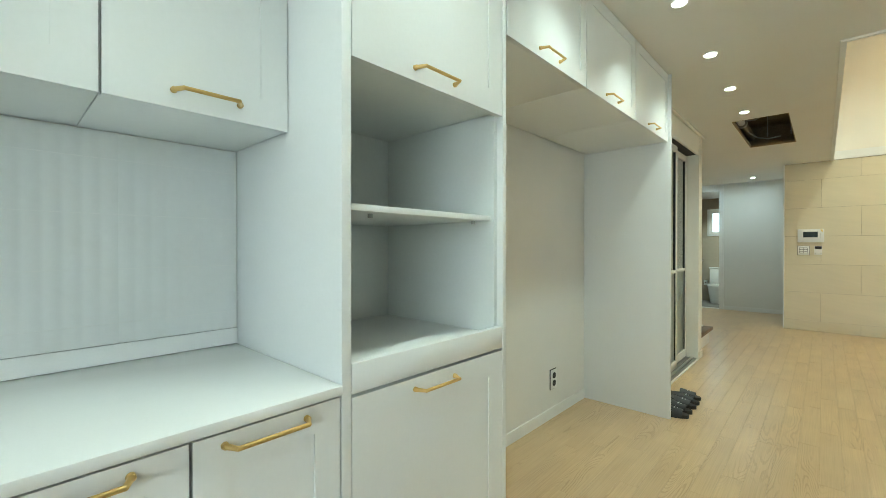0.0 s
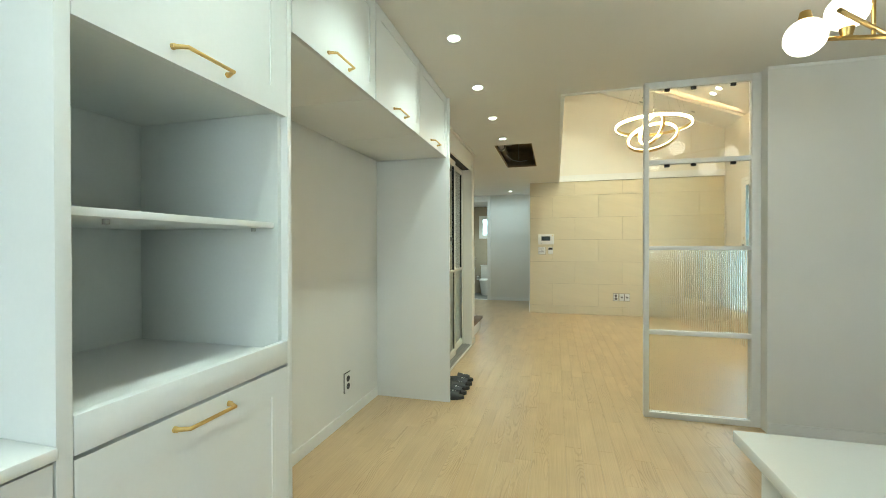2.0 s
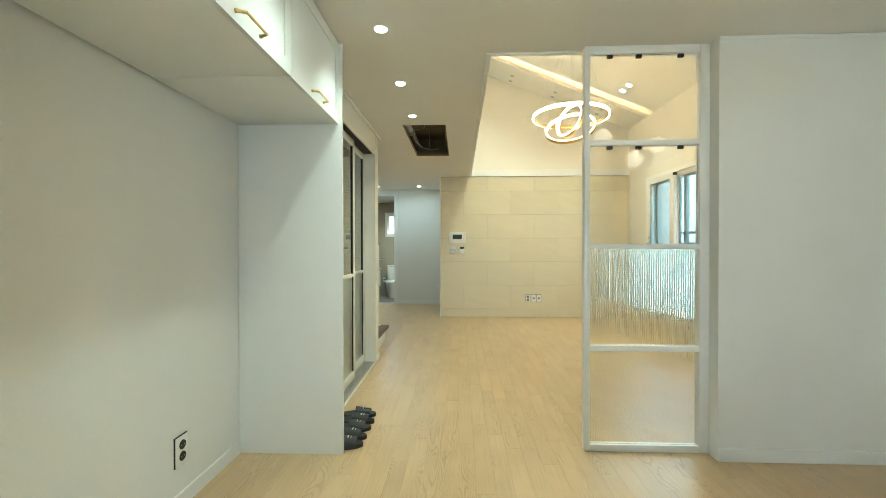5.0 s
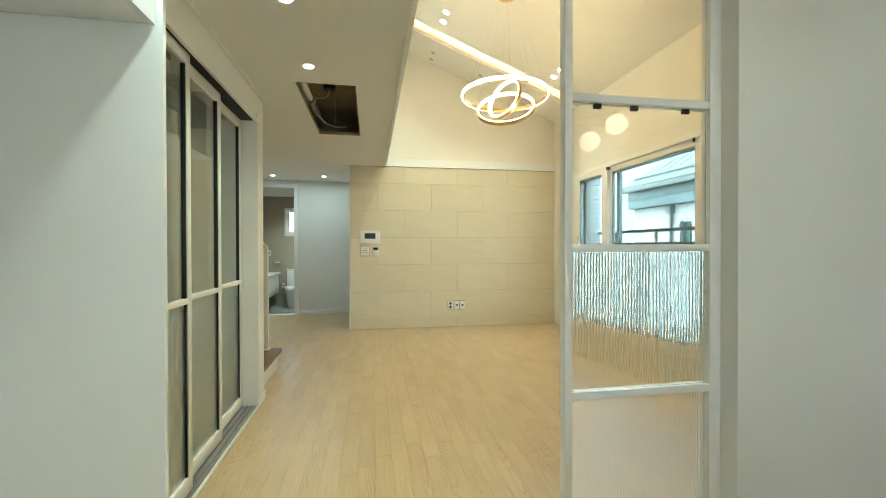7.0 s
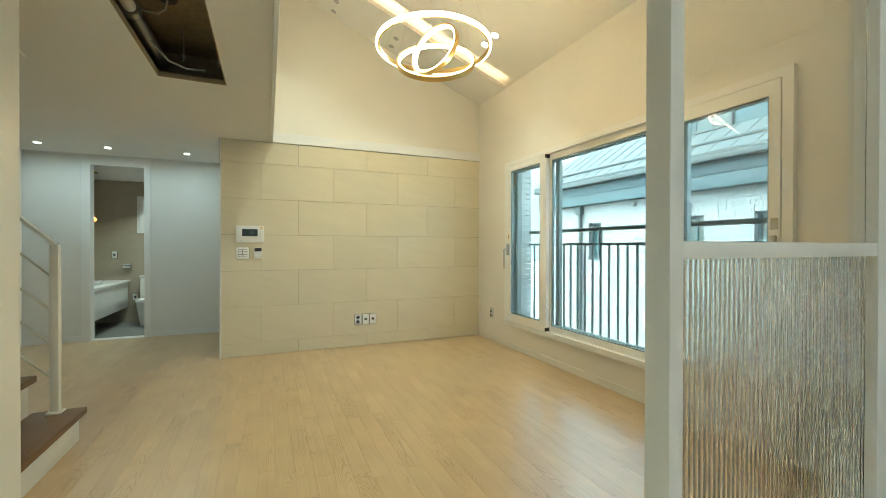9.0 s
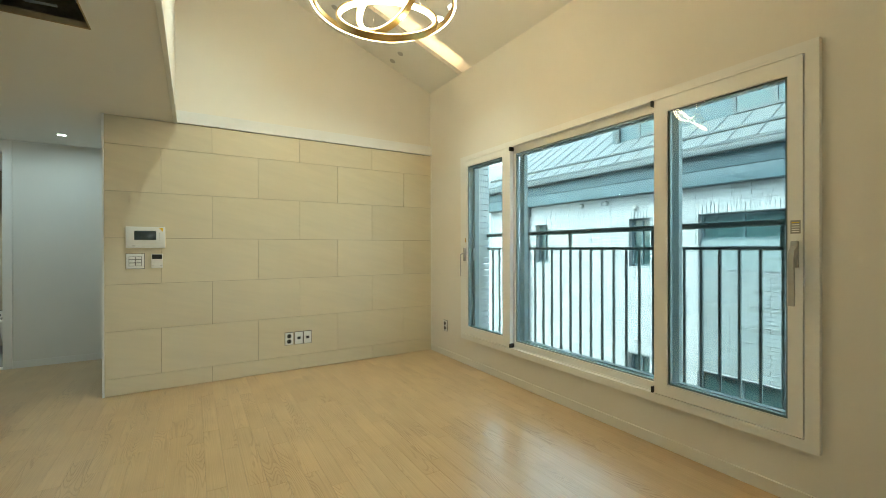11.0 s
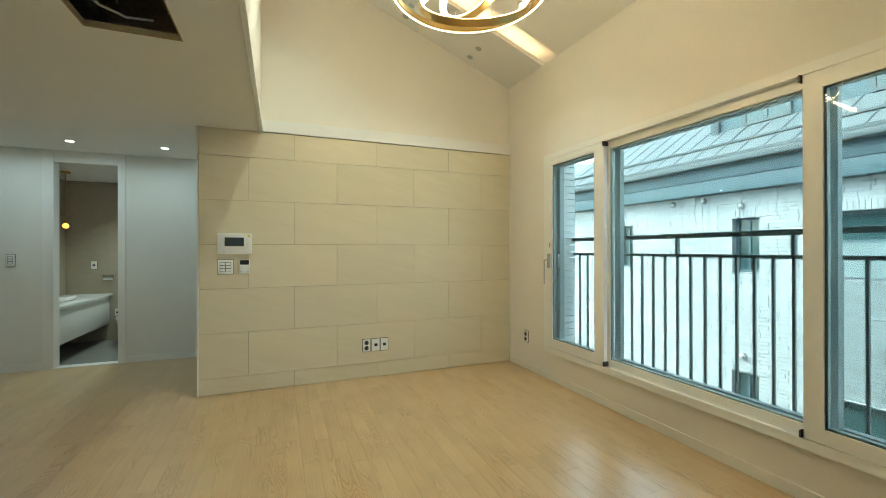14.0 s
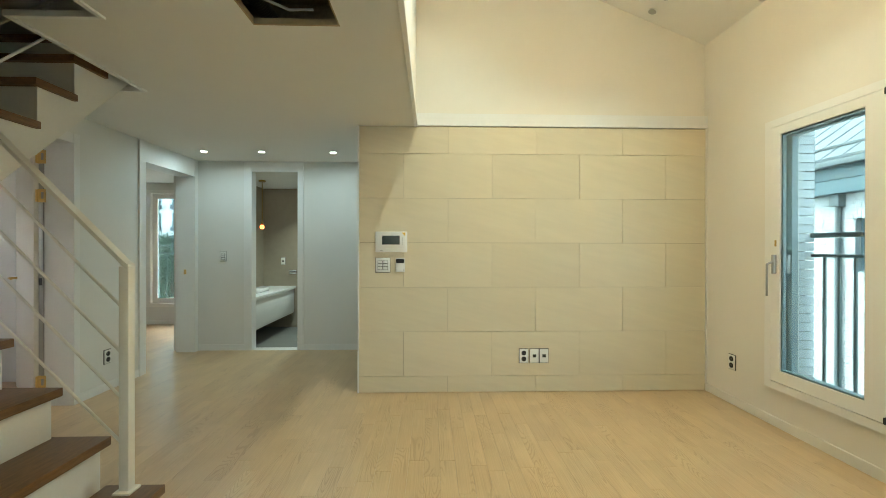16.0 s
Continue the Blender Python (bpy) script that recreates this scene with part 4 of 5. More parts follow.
# ---- devices on the tiled wall ----
pad = thing("wall_pad", (-0.01, YT, 1.28), "white video door phone with a dark screen and a yellow sticker", "intercom")
part("body", box(-0.153, 0.132, YT - 0.026, YT - 0.0005, 1.275, 1.462, 0.006), PLASTIC, pad)
part("faceplate", box(-0.138, 0.118, YT - 0.031, YT - 0.0265, 1.312, 1.455, 0.003), PLASTIC, pad)
part("screen", box(-0.092, 0.066, YT - 0.033, YT - 0.0312, 1.345, 1.425, 0.001), SCREEN, pad, "dark display")
part("sticker", prism([(0.085, 1.453), (0.116, 1.453), (0.116, 1.418)], "y", YT - 0.0318, YT - 0.0312), YELLOW, pad, "yellow corner sticker")
for i in range(4):
    part("button", cyl((0.092, YT - 0.0325, 1.345 + 0.019 * i), (0.092, YT - 0.0311, 1.345 + 0.019 * i), 0.004, seg=10), GREYPL, pad)
part("printed_mark", box(-0.11, -0.085, YT - 0.0268, YT - 0.0262, 1.290, 1.296), GREYPL, pad)
outlet("wall_switch", (-0.087, YT, 1.158), "-y", w=0.128, h=0.128, kind="switch", label="white wall switch with six grey-edged keys")
th = thing("thermostat", (0.07, YT, 1.09), "white room thermostat with a black display", "thermostat")
part("body", box(0.028, 0.112, YT - 0.016, YT - 0.0005, 1.096, 1.222, 0.003), PLASTIC, th)
part("display", box(0.033, 0.107, YT - 0.0175, YT - 0.0162, 1.176, 1.217, 0.001), BLACK, th, "black display")
part("dial", cyl((0.07, YT - 0.020, 1.135), (0.07, YT - 0.0162, 1.135), 0.017, seg=20), PLASTIC, th)
for i in (-1, 1):
    part("button", box(0.07 + i * 0.03 - 0.006, 0.07 + i * 0.03 + 0.006, YT - 0.0172, YT - 0.0162, 1.112, 1.118), GREYPL, th)
outlet("wall_socket", (1.196, YT, 0.331), "-y", w=0.078, h=0.125)
outlet("wall_socket", (1.293, YT, 0.331), "-y", w=0.078, h=0.125, kind="data", label="white wall plate with a black data port")
outlet("wall_socket", (1.382, YT, 0.331), "-y", w=0.078, h=0.125, kind="data", label="white wall plate with a black data port")


# ---- lamps ----
def downlight(at, lit=True, normal=(0, 0, -1), energy=14.0, r=0.031, color=DOWN, spread=120):
    n = Vector(normal).normalized()
    c = thing("downlight", at, "round white recessed ceiling downlight, lit" if lit else "round recessed ceiling downlight, switched off", "downlight", "ceiling downlights")
    p = Vector(at)
    part("ring", cyl(p - n * 0.001, p + n * 0.004, r + 0.007, seg=28), TRIM, c)
    part("lens", cyl(p + n * 0.0042, p + n * 0.0065, r, seg=28), LED_DOWN if lit else GREYPL, c, "glowing lens" if lit else "dark lens")
    if lit:
        area_lamp("downlight_lamp", p + n * 0.010, p + n, r * 2, energy, color, spread=spread)


for y in (0.12, 0.87, 1.62, 2.371, 3.123, 3.878, 4.63):
    downlight((-0.40, y, CEIL), energy=KITCHEN_W, spread=105)
for x in (-2.257, -1.605, -0.786):
    downlight((x, 9.06, CEIL), energy=HALL_W, color=(0.68, 0.95, 1.0), spread=170)
SN = (-0.40, 0, -1)
for x in (0.89, 2.346):
    for y in (6.64, 6.85):
        downlight((x, y, slope_z(x)), True, SN, SLOPE_W, 0.036)
for x in (0.89, 1.59, 2.328):
    for y in (7.685, 7.895):
        downlight((x, y, slope_z(x)), False, SN, 0, 0.034)
downlight((-1.45, 4.35, CEIL), energy=0.15)
downlight((-1.40, 10.75, 2.34), energy=4.5)
# area lamp standing in for daylight through the unseen kitchen window
area_lamp("kitchen_window_light", (1.0, -1.97, 1.52), (1.0, 5, 1.4), 1.75, KITCHEN_SKY, (0.68, 0.94, 1.0), "RECTANGLE", 1.1)
solo("cove_light", prism([(0.22, slope_z(0.22) + 0.05), (2.89, slope_z(2.89) + 0.05), (2.89, slope_z(2.89) + 0.062), (0.22, slope_z(0.22) + 0.062)], "y", 7.40, 7.415), LED_COVE,
            "warm glowing light strip hidden in the ceiling slot", "light strip")


def ring(center, radius, tilt, height=0.034, thick=0.013, lit_inside=True):
    """A brass hoop with a glowing band on its inner or outer face; tilt is an Euler in degrees."""
    m = pose(*center, *tilt)
    seg = 72

    def hoop(r0, r1, h0, h1):
        bm = bmesh.new()
        loops = []
        for i in range(seg):
            a = 2 * math.pi * i / seg
            cs, sn = math.cos(a), math.sin(a)
            loops.append([bm.verts.new(m @ Vector((r * cs, r * sn, h))) for r, h in ((r0, h0), (r1, h0), (r1, h1), (r0, h1))])
        for i in range(seg):
            p, q = loops[i], loops[(i + 1) % seg]
            for k in range(4):
                bm.faces.new([p[k], p[(k + 1) % 4], q[(k + 1) % 4], q[k]])
        bmesh.ops.recalc_face_normals(bm, faces=bm.faces)
        return bm
    h = height / 2
    shell = part("ring", hoop(radius - thick, radius, -h, h), GOLD, chand, "brushed gold hoop")
    if lit_inside:
        part("diffuser", hoop(radius - thick - 0.010, radius - thick - 0.0003, -h + 0.003, h - 0.003), LED_RING, shell, "glowing white diffuser")
    else:
        part("diffuser", hoop(radius + 0.0003, radius + 0.010, -h + 0.003, h - 0.003), LED_RING, shell, "glowing white diffuser")


CX, CY = 1.345, 5.82
chand = thing("chandelier", (CX, CY, slope_z(CX)), "gold chandelier of three glowing rings hung on thin wires", "chandelier")
part("canopy", cyl((CX + 0.02, CY, slope_z(CX) - 0.075), (CX + 0.02, CY, slope_z(CX) + 0.03), 0.10, seg=36), GOLD, chand)
ring((1.345, 5.844, 2.767), 0.429, (-1.4, 1, 0), lit_inside=False)
ring((1.308, 5.708, 2.595), 0.290, (42.7, -23.9, 0))
ring((1.303, 5.719, 2.686), 0.204, (27.8, -71.5, 0))
for i in range(6):
    a = 2 * math.pi * (i + 0.3) / 6
    q = pose(1.345, 5.844, 2.767, -1.4, 1, 0) @ Vector((0.423 * math.cos(a), 0.423 * math.sin(a), 0.017))
    part("wire", cyl((CX + 0.02 + 0.07 * math.cos(a), CY + 0.07 * math.sin(a), slope_z(CX) - 0.07), q, 0.0009, seg=5), CHROME, chand)
for i in range(3):
    a = 2 * math.pi * (i + 0.1) / 3
    q = pose(1.308, 5.708, 2.595, 42.7, -23.9, 0) @ Vector((0.285 * math.cos(a), 0.285 * math.sin(a), 0.017))
    part("wire", cyl((CX + 0.02 + 0.04 * math.cos(a), CY + 0.04 * math.sin(a), slope_z(CX) - 0.07), q, 0.0009, seg=5), CHROME, chand)

# ---- open ceiling hatch ----
structure("hatch_void", slab("z", 2.74, 2.90, -1.0, 0.15, 4.6, 6.7), CONCRETE, "bare concrete above the open ceiling hatch")
for n, b in (("hatch_wall_a", ("x", -1.04, -1.0, 4.6, 6.7)), ("hatch_wall_b", ("x", 0.15, 0.19, 4.6, 6.7)), ("hatch_wall_c", ("y", 4.56, 4.60, -1.0, 0.15)), ("hatch_wall_d", ("y", 6.7, 6.74, -1.0, 0.15))):
    structure(n, slab(b[0], b[1], b[2], b[3], b[4], CEIL + 0.0225, 2.90), CONCRETE)
hatch = structure("trim_hatch", slab("z", CEIL + 0.0005, CEIL + 0.030, -0.536, -0.107, 4.924, 6.331, [(-0.528, -0.115, 4.932, 6.318)]), material("hatch_board", (0.33, 0.25, 0.14), 0.8, var=0.1), "raw board edge of the hatch")
duct = thing("vent_duct", (-0.45, 5.5, 2.62), "silver flexible duct inside the ceiling hatch", "duct")
db = bmesh.new()
for i in range(42):
    y = 5.80 + i * 0.019
    cyl((-0.555, y, 2.60), (-0.555, y + 0.0095, 2.60), 0.040, 0.045, 16, db)
    cyl((-0.555, y + 0.0095, 2.60), (-0.555, y + 0.019, 2.60), 0.045, 0.040, 16, db)
part("hose", db, SILVER, duct)
part("collar", cyl((-0.555, 5.76, 2.60), (-0.555, 5.82, 2.60), 0.05), ALU, duct)
part("pipe", cyl((-0.555, 4.61, 2.62), (-0.555, 5.76, 2.60), 0.034), PLASTIC, duct)
cab = thing("hatch_cable", (-0.38, 5.81, 2.74), "dark cable hanging from a ceiling box", "cable")
part("ceiling_box", cyl((-0.38, 5.81, 2.700), (-0.38, 5.81, 2.739), 0.050, 0.062, 12), BLACK, cab)
part("cord", tube([(-0.38, 5.81, 2.70), (-0.395, 5.83, 2.655), (-0.44, 5.86, 2.635), (-0.50, 5.87, 2.64), (-0.56, 5.86, 2.66)], 0.007, 8), GREYPL, cab)
part("cord", tube([(-0.53, 6.1, 2.56), (-0.46, 6.28, 2.52), (-0.36, 6.33, 2.50), (-0.25, 6.36, 2.52)], 0.007, 8), GREYPL, cab)
for x, y in ((-0.36, 6.20), (-0.15, 6.22)):
    hb = thing("hanger_bolt", (x, y, 2.5), "steel ceiling hanger bolt", "bolt", "hanger bolts")
    part("rod", cyl((x, y, 2.50), (x, y, 2.739), 0.004, seg=8), ALU, hb)
    part("nut", cyl((x, y, 2.53), (x, y, 2.545), 0.009, seg=6), ALU, hb)


# ---- slippers ----
def slipper():
    """A flat black slide: a waisted sole and a wide arched strap with a pale print."""
    c = thing("slipper", (0, 0, 0), "black rubber slide slipper on the floor by the entry", "slipper", "slippers by the entry")
    out = []
    for i in range(28):
        a = 2 * math.pi * i / 28
        u = 0.132 * math.cos(a)
        w = 0.046 + 0.006 * math.cos(a) - 0.006 * math.cos(2 * a)
        out.append((u, w * math.sin(a)))
    part("sole", prism(out, "z", 0.0, 0.024), BLACK, c)
    bm = bmesh.new()
    rows = []
    for j in range(7):
        u = -0.012 + 0.105 * j / 6
        row = []
        for k in range(13):
            a = math.pi * k / 12
            hw = 0.051 - 0.004 * j / 6
            hz = 0.058 - 0.018 * j / 6
            row.append((u, hw * math.cos(a), 0.012 + hz * math.sin(a) ** 0.8))
        rows.append(row)
    for s in (0.0, 0.005):
        vs = [[bm.verts.new((x, y * (1 - s * 14), z - s)) for x, y, z in row] for row in rows]
        for j in range(6):
            for k in range(12):
                bm.faces.new([vs[j][k], vs[j + 1][k], vs[j + 1][k + 1], vs[j][k + 1]])
    st_ = part("strap", bm, BLACK, c)
    for i, (w, d) in enumerate(((0.026, 0.007), (0.018, 0.004))):
        u = 0.040 + i * 0.018
        z = 0.012 + (0.058 - 0.018 * ((u + 0.012) / 0.105)) + 0.0006
        part("print_bar", box(u - d / 2, u + d / 2, -w / 2, w / 2, z - 0.004, z + 0.0004), PLASTIC, st_, "pale printed mark")
    return c


sp = slipper()
for i, (y, turn) in enumerate(((3.37, 4), (3.485, -3), (3.60, 3), (3.715, -2), (3.82, 5))):
    m = pose(-0.695 - 0.012 * (i == 4), y, 0.0005, 0, 0, turn)
    if i == 0:
        sp.matrix_basis = m
    else:
        copy_thing(sp, m)


# ---- outside ----
own = structure("wall_outer_leaf", slab("x", XW + 0.22, XW + 0.32, 3.0, 10.0, -3.2, 4.0, [(4.2, 7.335, 0.22, 2.32)]), MORTAR, "brick outer leaf of the house")
rl = thing("balcony_rail", (3.25, 5.7, 0.28), "dark painted steel window guard rail with upright bars", "railing")
RX = XW + 0.365
part("top_rail", box(RX - 0.024, RX + 0.024, 3.9, 7.315, 1.395, 1.432, 0.004), RAILP, rl)
part("second_rail", box(RX - 0.016, RX + 0.016, 3.9, 7.315, 1.250, 1.275, 0.002), RAILP, rl)
part("bottom_rail", box(RX - 0.016, RX + 0.016, 3.9, 7.315, 0.285, 0.305, 0.002), RAILP, rl)
for i in range(30):
    y = 3.965 + 0.1123 * i
    part("baluster", box(RX - 0.0085, RX + 0.0085, y - 0.0085, y + 0.0085, 0.3055, 1.2495, 0.002), RAILP, rl)
for y in (4.527, 5.313, 6.099, 6.885):
    part("post", box(RX - 0.014, RX + 0.014, y - 0.011, y + 0.011, 1.2755, 1.3945), RAILP, rl)
for y in (3.94, 7.30):
    part("bracket", box(XW + 0.321, RX, y - 0.015, y + 0.015, 0.30, 0.33), RAILP, rl)

# neighbouring house
NX, NA, NB = 8.2, 2.4, 13.6
nb = thing("neighbour_house", (NX, 8.0, -3.2), "white brick house with a blue-grey eave and metal roof", "house")
holes = [(8.44, 8.905, 0.89, 1.872), (6.152, 7.513, -0.94, 1.872), (8.45, 8.92, -2.2, -0.93), (6.16, 7.53, -2.4, -0.95), (11.2, 11.65, 0.89, 1.872)]
wall_nb = part("wall", slab("x", NX, NX + 0.25, NA, NB, -3.2, 2.40, holes), MORTAR, nb)
part("wall_end", slab("y", NB - 0.25, NB, NX + 0.2505, 15.0, -3.2, 2.40), MORTAR, nb)
infill = part("recessed_panel", slab("x", NX + 0.07, NX + 0.2, 6.14, 7.525, -0.95, 0.887), MORTAR, nb, "grey brick infill panel")
eave = part("eave_band", box(NX - 0.22, NX + 0.3, NA, NB + 0.0, 2.36, 2.62, 0.01), EAVE, nb, "blue-grey eave band")
part("upper_band", box(NX - 0.235, NX + 0.3, NA, NB + 0.0, 2.6205, 2.86, 0.004), EAVE, nb)
part("gutter", box(NX - 0.42, NX - 0.24, NA, NB + 0.0, 2.855, 2.968, 0.02), METALROOF, nb)
RIDGE = 12.6


def roof_z(x):
    return 3.02 + 0.69 * (x - NX + 0.42)


roof = part("roof", prism([(NX - 0.42, 2.97), (RIDGE, roof_z(RIDGE) - 0.06), (2 * RIDGE - NX + 0.42, 2.97), (2 * RIDGE - NX + 0.42, 3.02), (RIDGE, roof_z(RIDGE)), (NX - 0.42, 3.02)], "y", NA, NB), METALROOF, nb, "standing seam metal roof")
part("gable_end", prism([(NX, 2.90), (RIDGE, roof_z(RIDGE) - 0.16), (2 * RIDGE - NX, 2.90)], "y", NB - 0.25, NB - 0.05), EAVE, nb)
d = Vector((1, 0, 0.69)).normalized()
for i in range(26):
    y = NA + 0.25 + 0.42 * i
    p0 = Vector((NX - 0.42, y, 3.022))
    bm = cyl(p0, p0 + d * 5.8, 0.016, seg=4)
    part("seam", bm, SEAM, roof)
part("snow_bar", box(NX - 0.10, NX - 0.06, NA, NB - 0.1, roof_z(NX - 0.08) + 0.01, roof_z(NX - 0.08) + 0.05), METALROOF, roof)
for y0, y1, z0, z1 in ((8.44, 8.905, 0.89, 1.872), (6.152, 7.513, 1.40, 1.872), (8.45, 8.92, -2.2, -0.93), (6.16, 7.53, -2.4, -0.95), (11.2, 11.65, 0.89, 1.872)):
    w = part("window", slab("x", NX + 0.10, NX + 0.16, y0, y1, z0, z1, [(y0 + 0.05, (y0 + y1) / 2 - 0.02, z0 + 0.05, z1 - 0.05), ((y0 + y1) / 2 + 0.02, y1 - 0.05, z0 + 0.05, z1 - 0.05)]), EAVE, nb, "dark framed window")
    for a, b in ((y0 + 0.05, (y0 + y1) / 2 - 0.02), ((y0 + y1) / 2 + 0.02, y1 - 0.05)):
        part("pane", slab("x", NX + 0.125, NX + 0.14, a, b, z0 + 0.05, z1 - 0.05), NBGLASS, w)
part("sill_panel", slab("x", NX + 0.05, NX + 0.12, 6.152, 7.513, 0.888, 1.398), material("stone_sill_panel", (0.17, 0.22, 0.22), 0.8, var=0.15, scale=3, fine=30), nb, "grey stone panel")
dorm = part("dormer", box(8.75, 12.4, 3.0, 9.72, 3.5, 5.9, 0.02), EAVE, nb, "blue-grey dormer")
part("dormer_pipe", box(8.69, 8.745, 9.50, 9.62, 3.62, 5.9, 0.01), METALROOF, dorm)
for y0, y1 in ((8.29, 8.98), (5.94, 7.12), (3.5, 4.9)):
    part("dormer_frame", slab("x", 8.70, 8.745, y0 - 0.06, y1 + 0.06, 3.68, 4.86, [(y0, (y0 + y1) / 2 - 0.03, 3.74, 4.80), ((y0 + y1) / 2 + 0.03, y1, 3.74, 4.80)]), METALROOF, dorm)
    part("dormer_window", slab("x", 8.72, 8.735, y0 - 0.01, y1 + 0.01, 3.73, 4.81), NBGLASS, dorm)
for y, z in ((10.11, 2.25), (9.44, 2.25), (8.725, 2.09), (8.70, -0.62)):
    part("wall_vent", ball((NX - 0.05, y, z), 0.058), ALU, nb, "round grey metal wall vent")
part("downpipe", cyl((NX - 0.07, 11.92, -3.2), (NX - 0.07, 11.92, 2.36), 0.045), METALROOF, nb)
part("hopper", box(NX - 0.16, NX - 0.015, 11.82, 12.02, 2.12, 2.35, 0.01), METALROOF, nb)

# wooded hill, its haze put into the flat grey colour
hill_bm = bmesh.new()
ridge = []
for i in range(61):
    u = i / 60
    p = Vector((-60 + 260 * u, 235 - 150 * u, 0))
    h = 16 + 20 * math.sin(math.pi * min(1, max(0, u * 1.1 - 0.05))) + 2.2 * math.sin(9 * u + 1) + 0.9 * math.sin(41 * u) + 0.5 * math.sin(97 * u)
    ridge.append([hill_bm.verts.new((p.x - 18, p.y - 32, -3.3)), hill_bm.verts.new((p.x - 6, p.y - 12, h * 0.7)), hill_bm.verts.new((p.x, p.y, h)), hill_bm.verts.new((p.x + 20, p.y + 34, -3.3))])
for p, q in zip(ridge, ridge[1:]):
    for k in range(3):
        hill_bm.faces.new([p[k], q[k], q[k + 1], p[k + 1]])
structure("backdrop_hill", hill_bm, material("haze_tinted_woods", (0.22, 0.27, 0.27), 0.95, var=0.15, scale=0.05, fine=0.6), "hazy wooded hill far behind the houses")

# bedroom window and what lies beyond
wb = thing("window_bedroom", (-3.86, 11.5, 0.34), "white framed bedroom window", "window", kind="structure")
part("frame", slab("y", 11.42, 11.62, -4.50, -2.92, 0.30, 2.30, [(-4.43, -2.98, 0.36, 2.24)]), FRAMEW, wb)
sash(wb, "y", 11.47, 11.51, -4.43, -3.70, 0.36, 2.24, 0.085, FRAMEW, PANE)
sash(wb, "y", 11.53, 11.57, -3.76, -2.98, 0.36, 2.24, 0.085, FRAMEOUT, PANE)
structure("baseboard_bedroom", box(-5.0, -2.86, 11.438, 11.45, 0, 0.075, 0.003), TRIM, "white baseboard")
br = thing("bedroom_rail", (-3.9, 11.85, 0.3), "dark painted window guard rail with upright bars", "railing")
for z in (1.34, 1.20, 0.30):
    part("rail", box(-4.9, -2.9, 11.84, 11.87, z, z + 0.03), RAILP, br)
for i in range(15):
    part("baluster", cyl((-4.85 + 0.14 * i, 11.855, 0.331), (-4.85 + 0.14 * i, 11.855, 1.1995), 0.009, seg=8), RAILP, br)
for x in (-4.88, -2.92):
    part("bracket", box(x - 0.02, x + 0.02, 11.67, 11.84, 0.30, 0.33), RAILP, br)
apt = thing("apartment_building", (-24, 60, -3.2), "pale high-rise apartment block with balconies", "building")
part("wall", box(-40, -14, 60, 70, -3.2, 38), BRICKW, apt)
for f in range(13):
    for c in range(6):
        x = -38 + c * 4.1
        wv = part("window", box(x, x + 2.6, 59.9, 60.05, -1.6 + f * 2.9, 0.1 + f * 2.9), NBGLASS, apt)
        part("balcony", box(x - 0.1, x + 2.7, 59.5, 59.9, -2.3 + f * 2.9, -1.7 + f * 2.9), METALROOF, apt)


def pine(x, y, h):
    t = thing("pine_tree", (x, y, -3.2), "dark green pine tree behind the house", "tree")
    part("trunk", cyl((x, y, -3.2), (x + 0.15, y, -3.2 + h * 0.95), 0.16, 0.04, 10), BARK, t)
    limbs = bmesh.new()
    verts, faces = [], []
    for i in range(46):
        f = 0.2 + 0.78 * i / 46
        a = i * 2.4
        r = (1.05 - f) * h * 0.30 * random.uniform(0.7, 1.15)
        z = -3.2 + h * f
        tip = Vector((x + r * math.cos(a), y + r * math.sin(a), z + 0.1))
        cyl((x + 0.1 * f, y, z - 0.1), tip, 0.03, 0.01, 5, limbs)
        for k in range(70):
            s = random.uniform(0.25, 1.05)
            p = Vector((x, y, z)).lerp(tip, s) + Vector((random.gauss(0, 0.16), random.gauss(0, 0.16), random.gauss(0, 0.10)))
            q = Euler((random.uniform(0, 6), random.uniform(0, 6), random.uniform(0, 6))).to_matrix()
            n0 = len(verts)
            verts.extend([p + q @ Vector(v) for v in ((-0.13, 0, 0), (0, -0.018, 0), (0.13, 0, 0), (0, 0.018, 0.01))])
            faces.append((n0, n0 + 1, n0 + 2, n0 + 3))
    part("limbs", limbs, BARK, t)
    me = bpy.data.meshes.new("crown")
    me.from_pydata([v - ORIGIN[t.name] for v in verts], [], faces)
    me.materials.append(LEAF)
    cr = new("crown", me)
    cr.parent = t
    tagged(cr, "dark green needles", kind="stuff")


pine(-9.0, 19.3, 4.9)
pine(-10.9, 22.0, 5.0)

# ---- pieces: tiles, planks, bricks ----
tw = bpy.data.objects["wall_tiled"]
rows = [0.0035, 0.150, 0.5545, 0.959, 1.3635, 1.768, 2.1725, CEIL - 0.001]
tile_mesh = {}
for r, (z0, z1) in enumerate(zip(rows, rows[1:])):
    x = -0.301 if r % 2 == 0 else -0.301 - 0.402
    while x < XW - 0.013:
        a, b = max(x, -0.301), min(x + 0.8018, XW - 0.013)
        if b - a > 0.02:
            k = (round(b - a, 4), round(z1 - z0, 4))
            if k not in tile_mesh:
                tile_mesh[k] = finish("tile", box(0, b - a, 0, 0.0115, 0, z1 - z0 - 0.0028, 0.0006), TILE, False)
            o = new("tile", tile_mesh[k])
            o.location = (a, YT, z0)
            o.parent = tw
        x += 0.8045

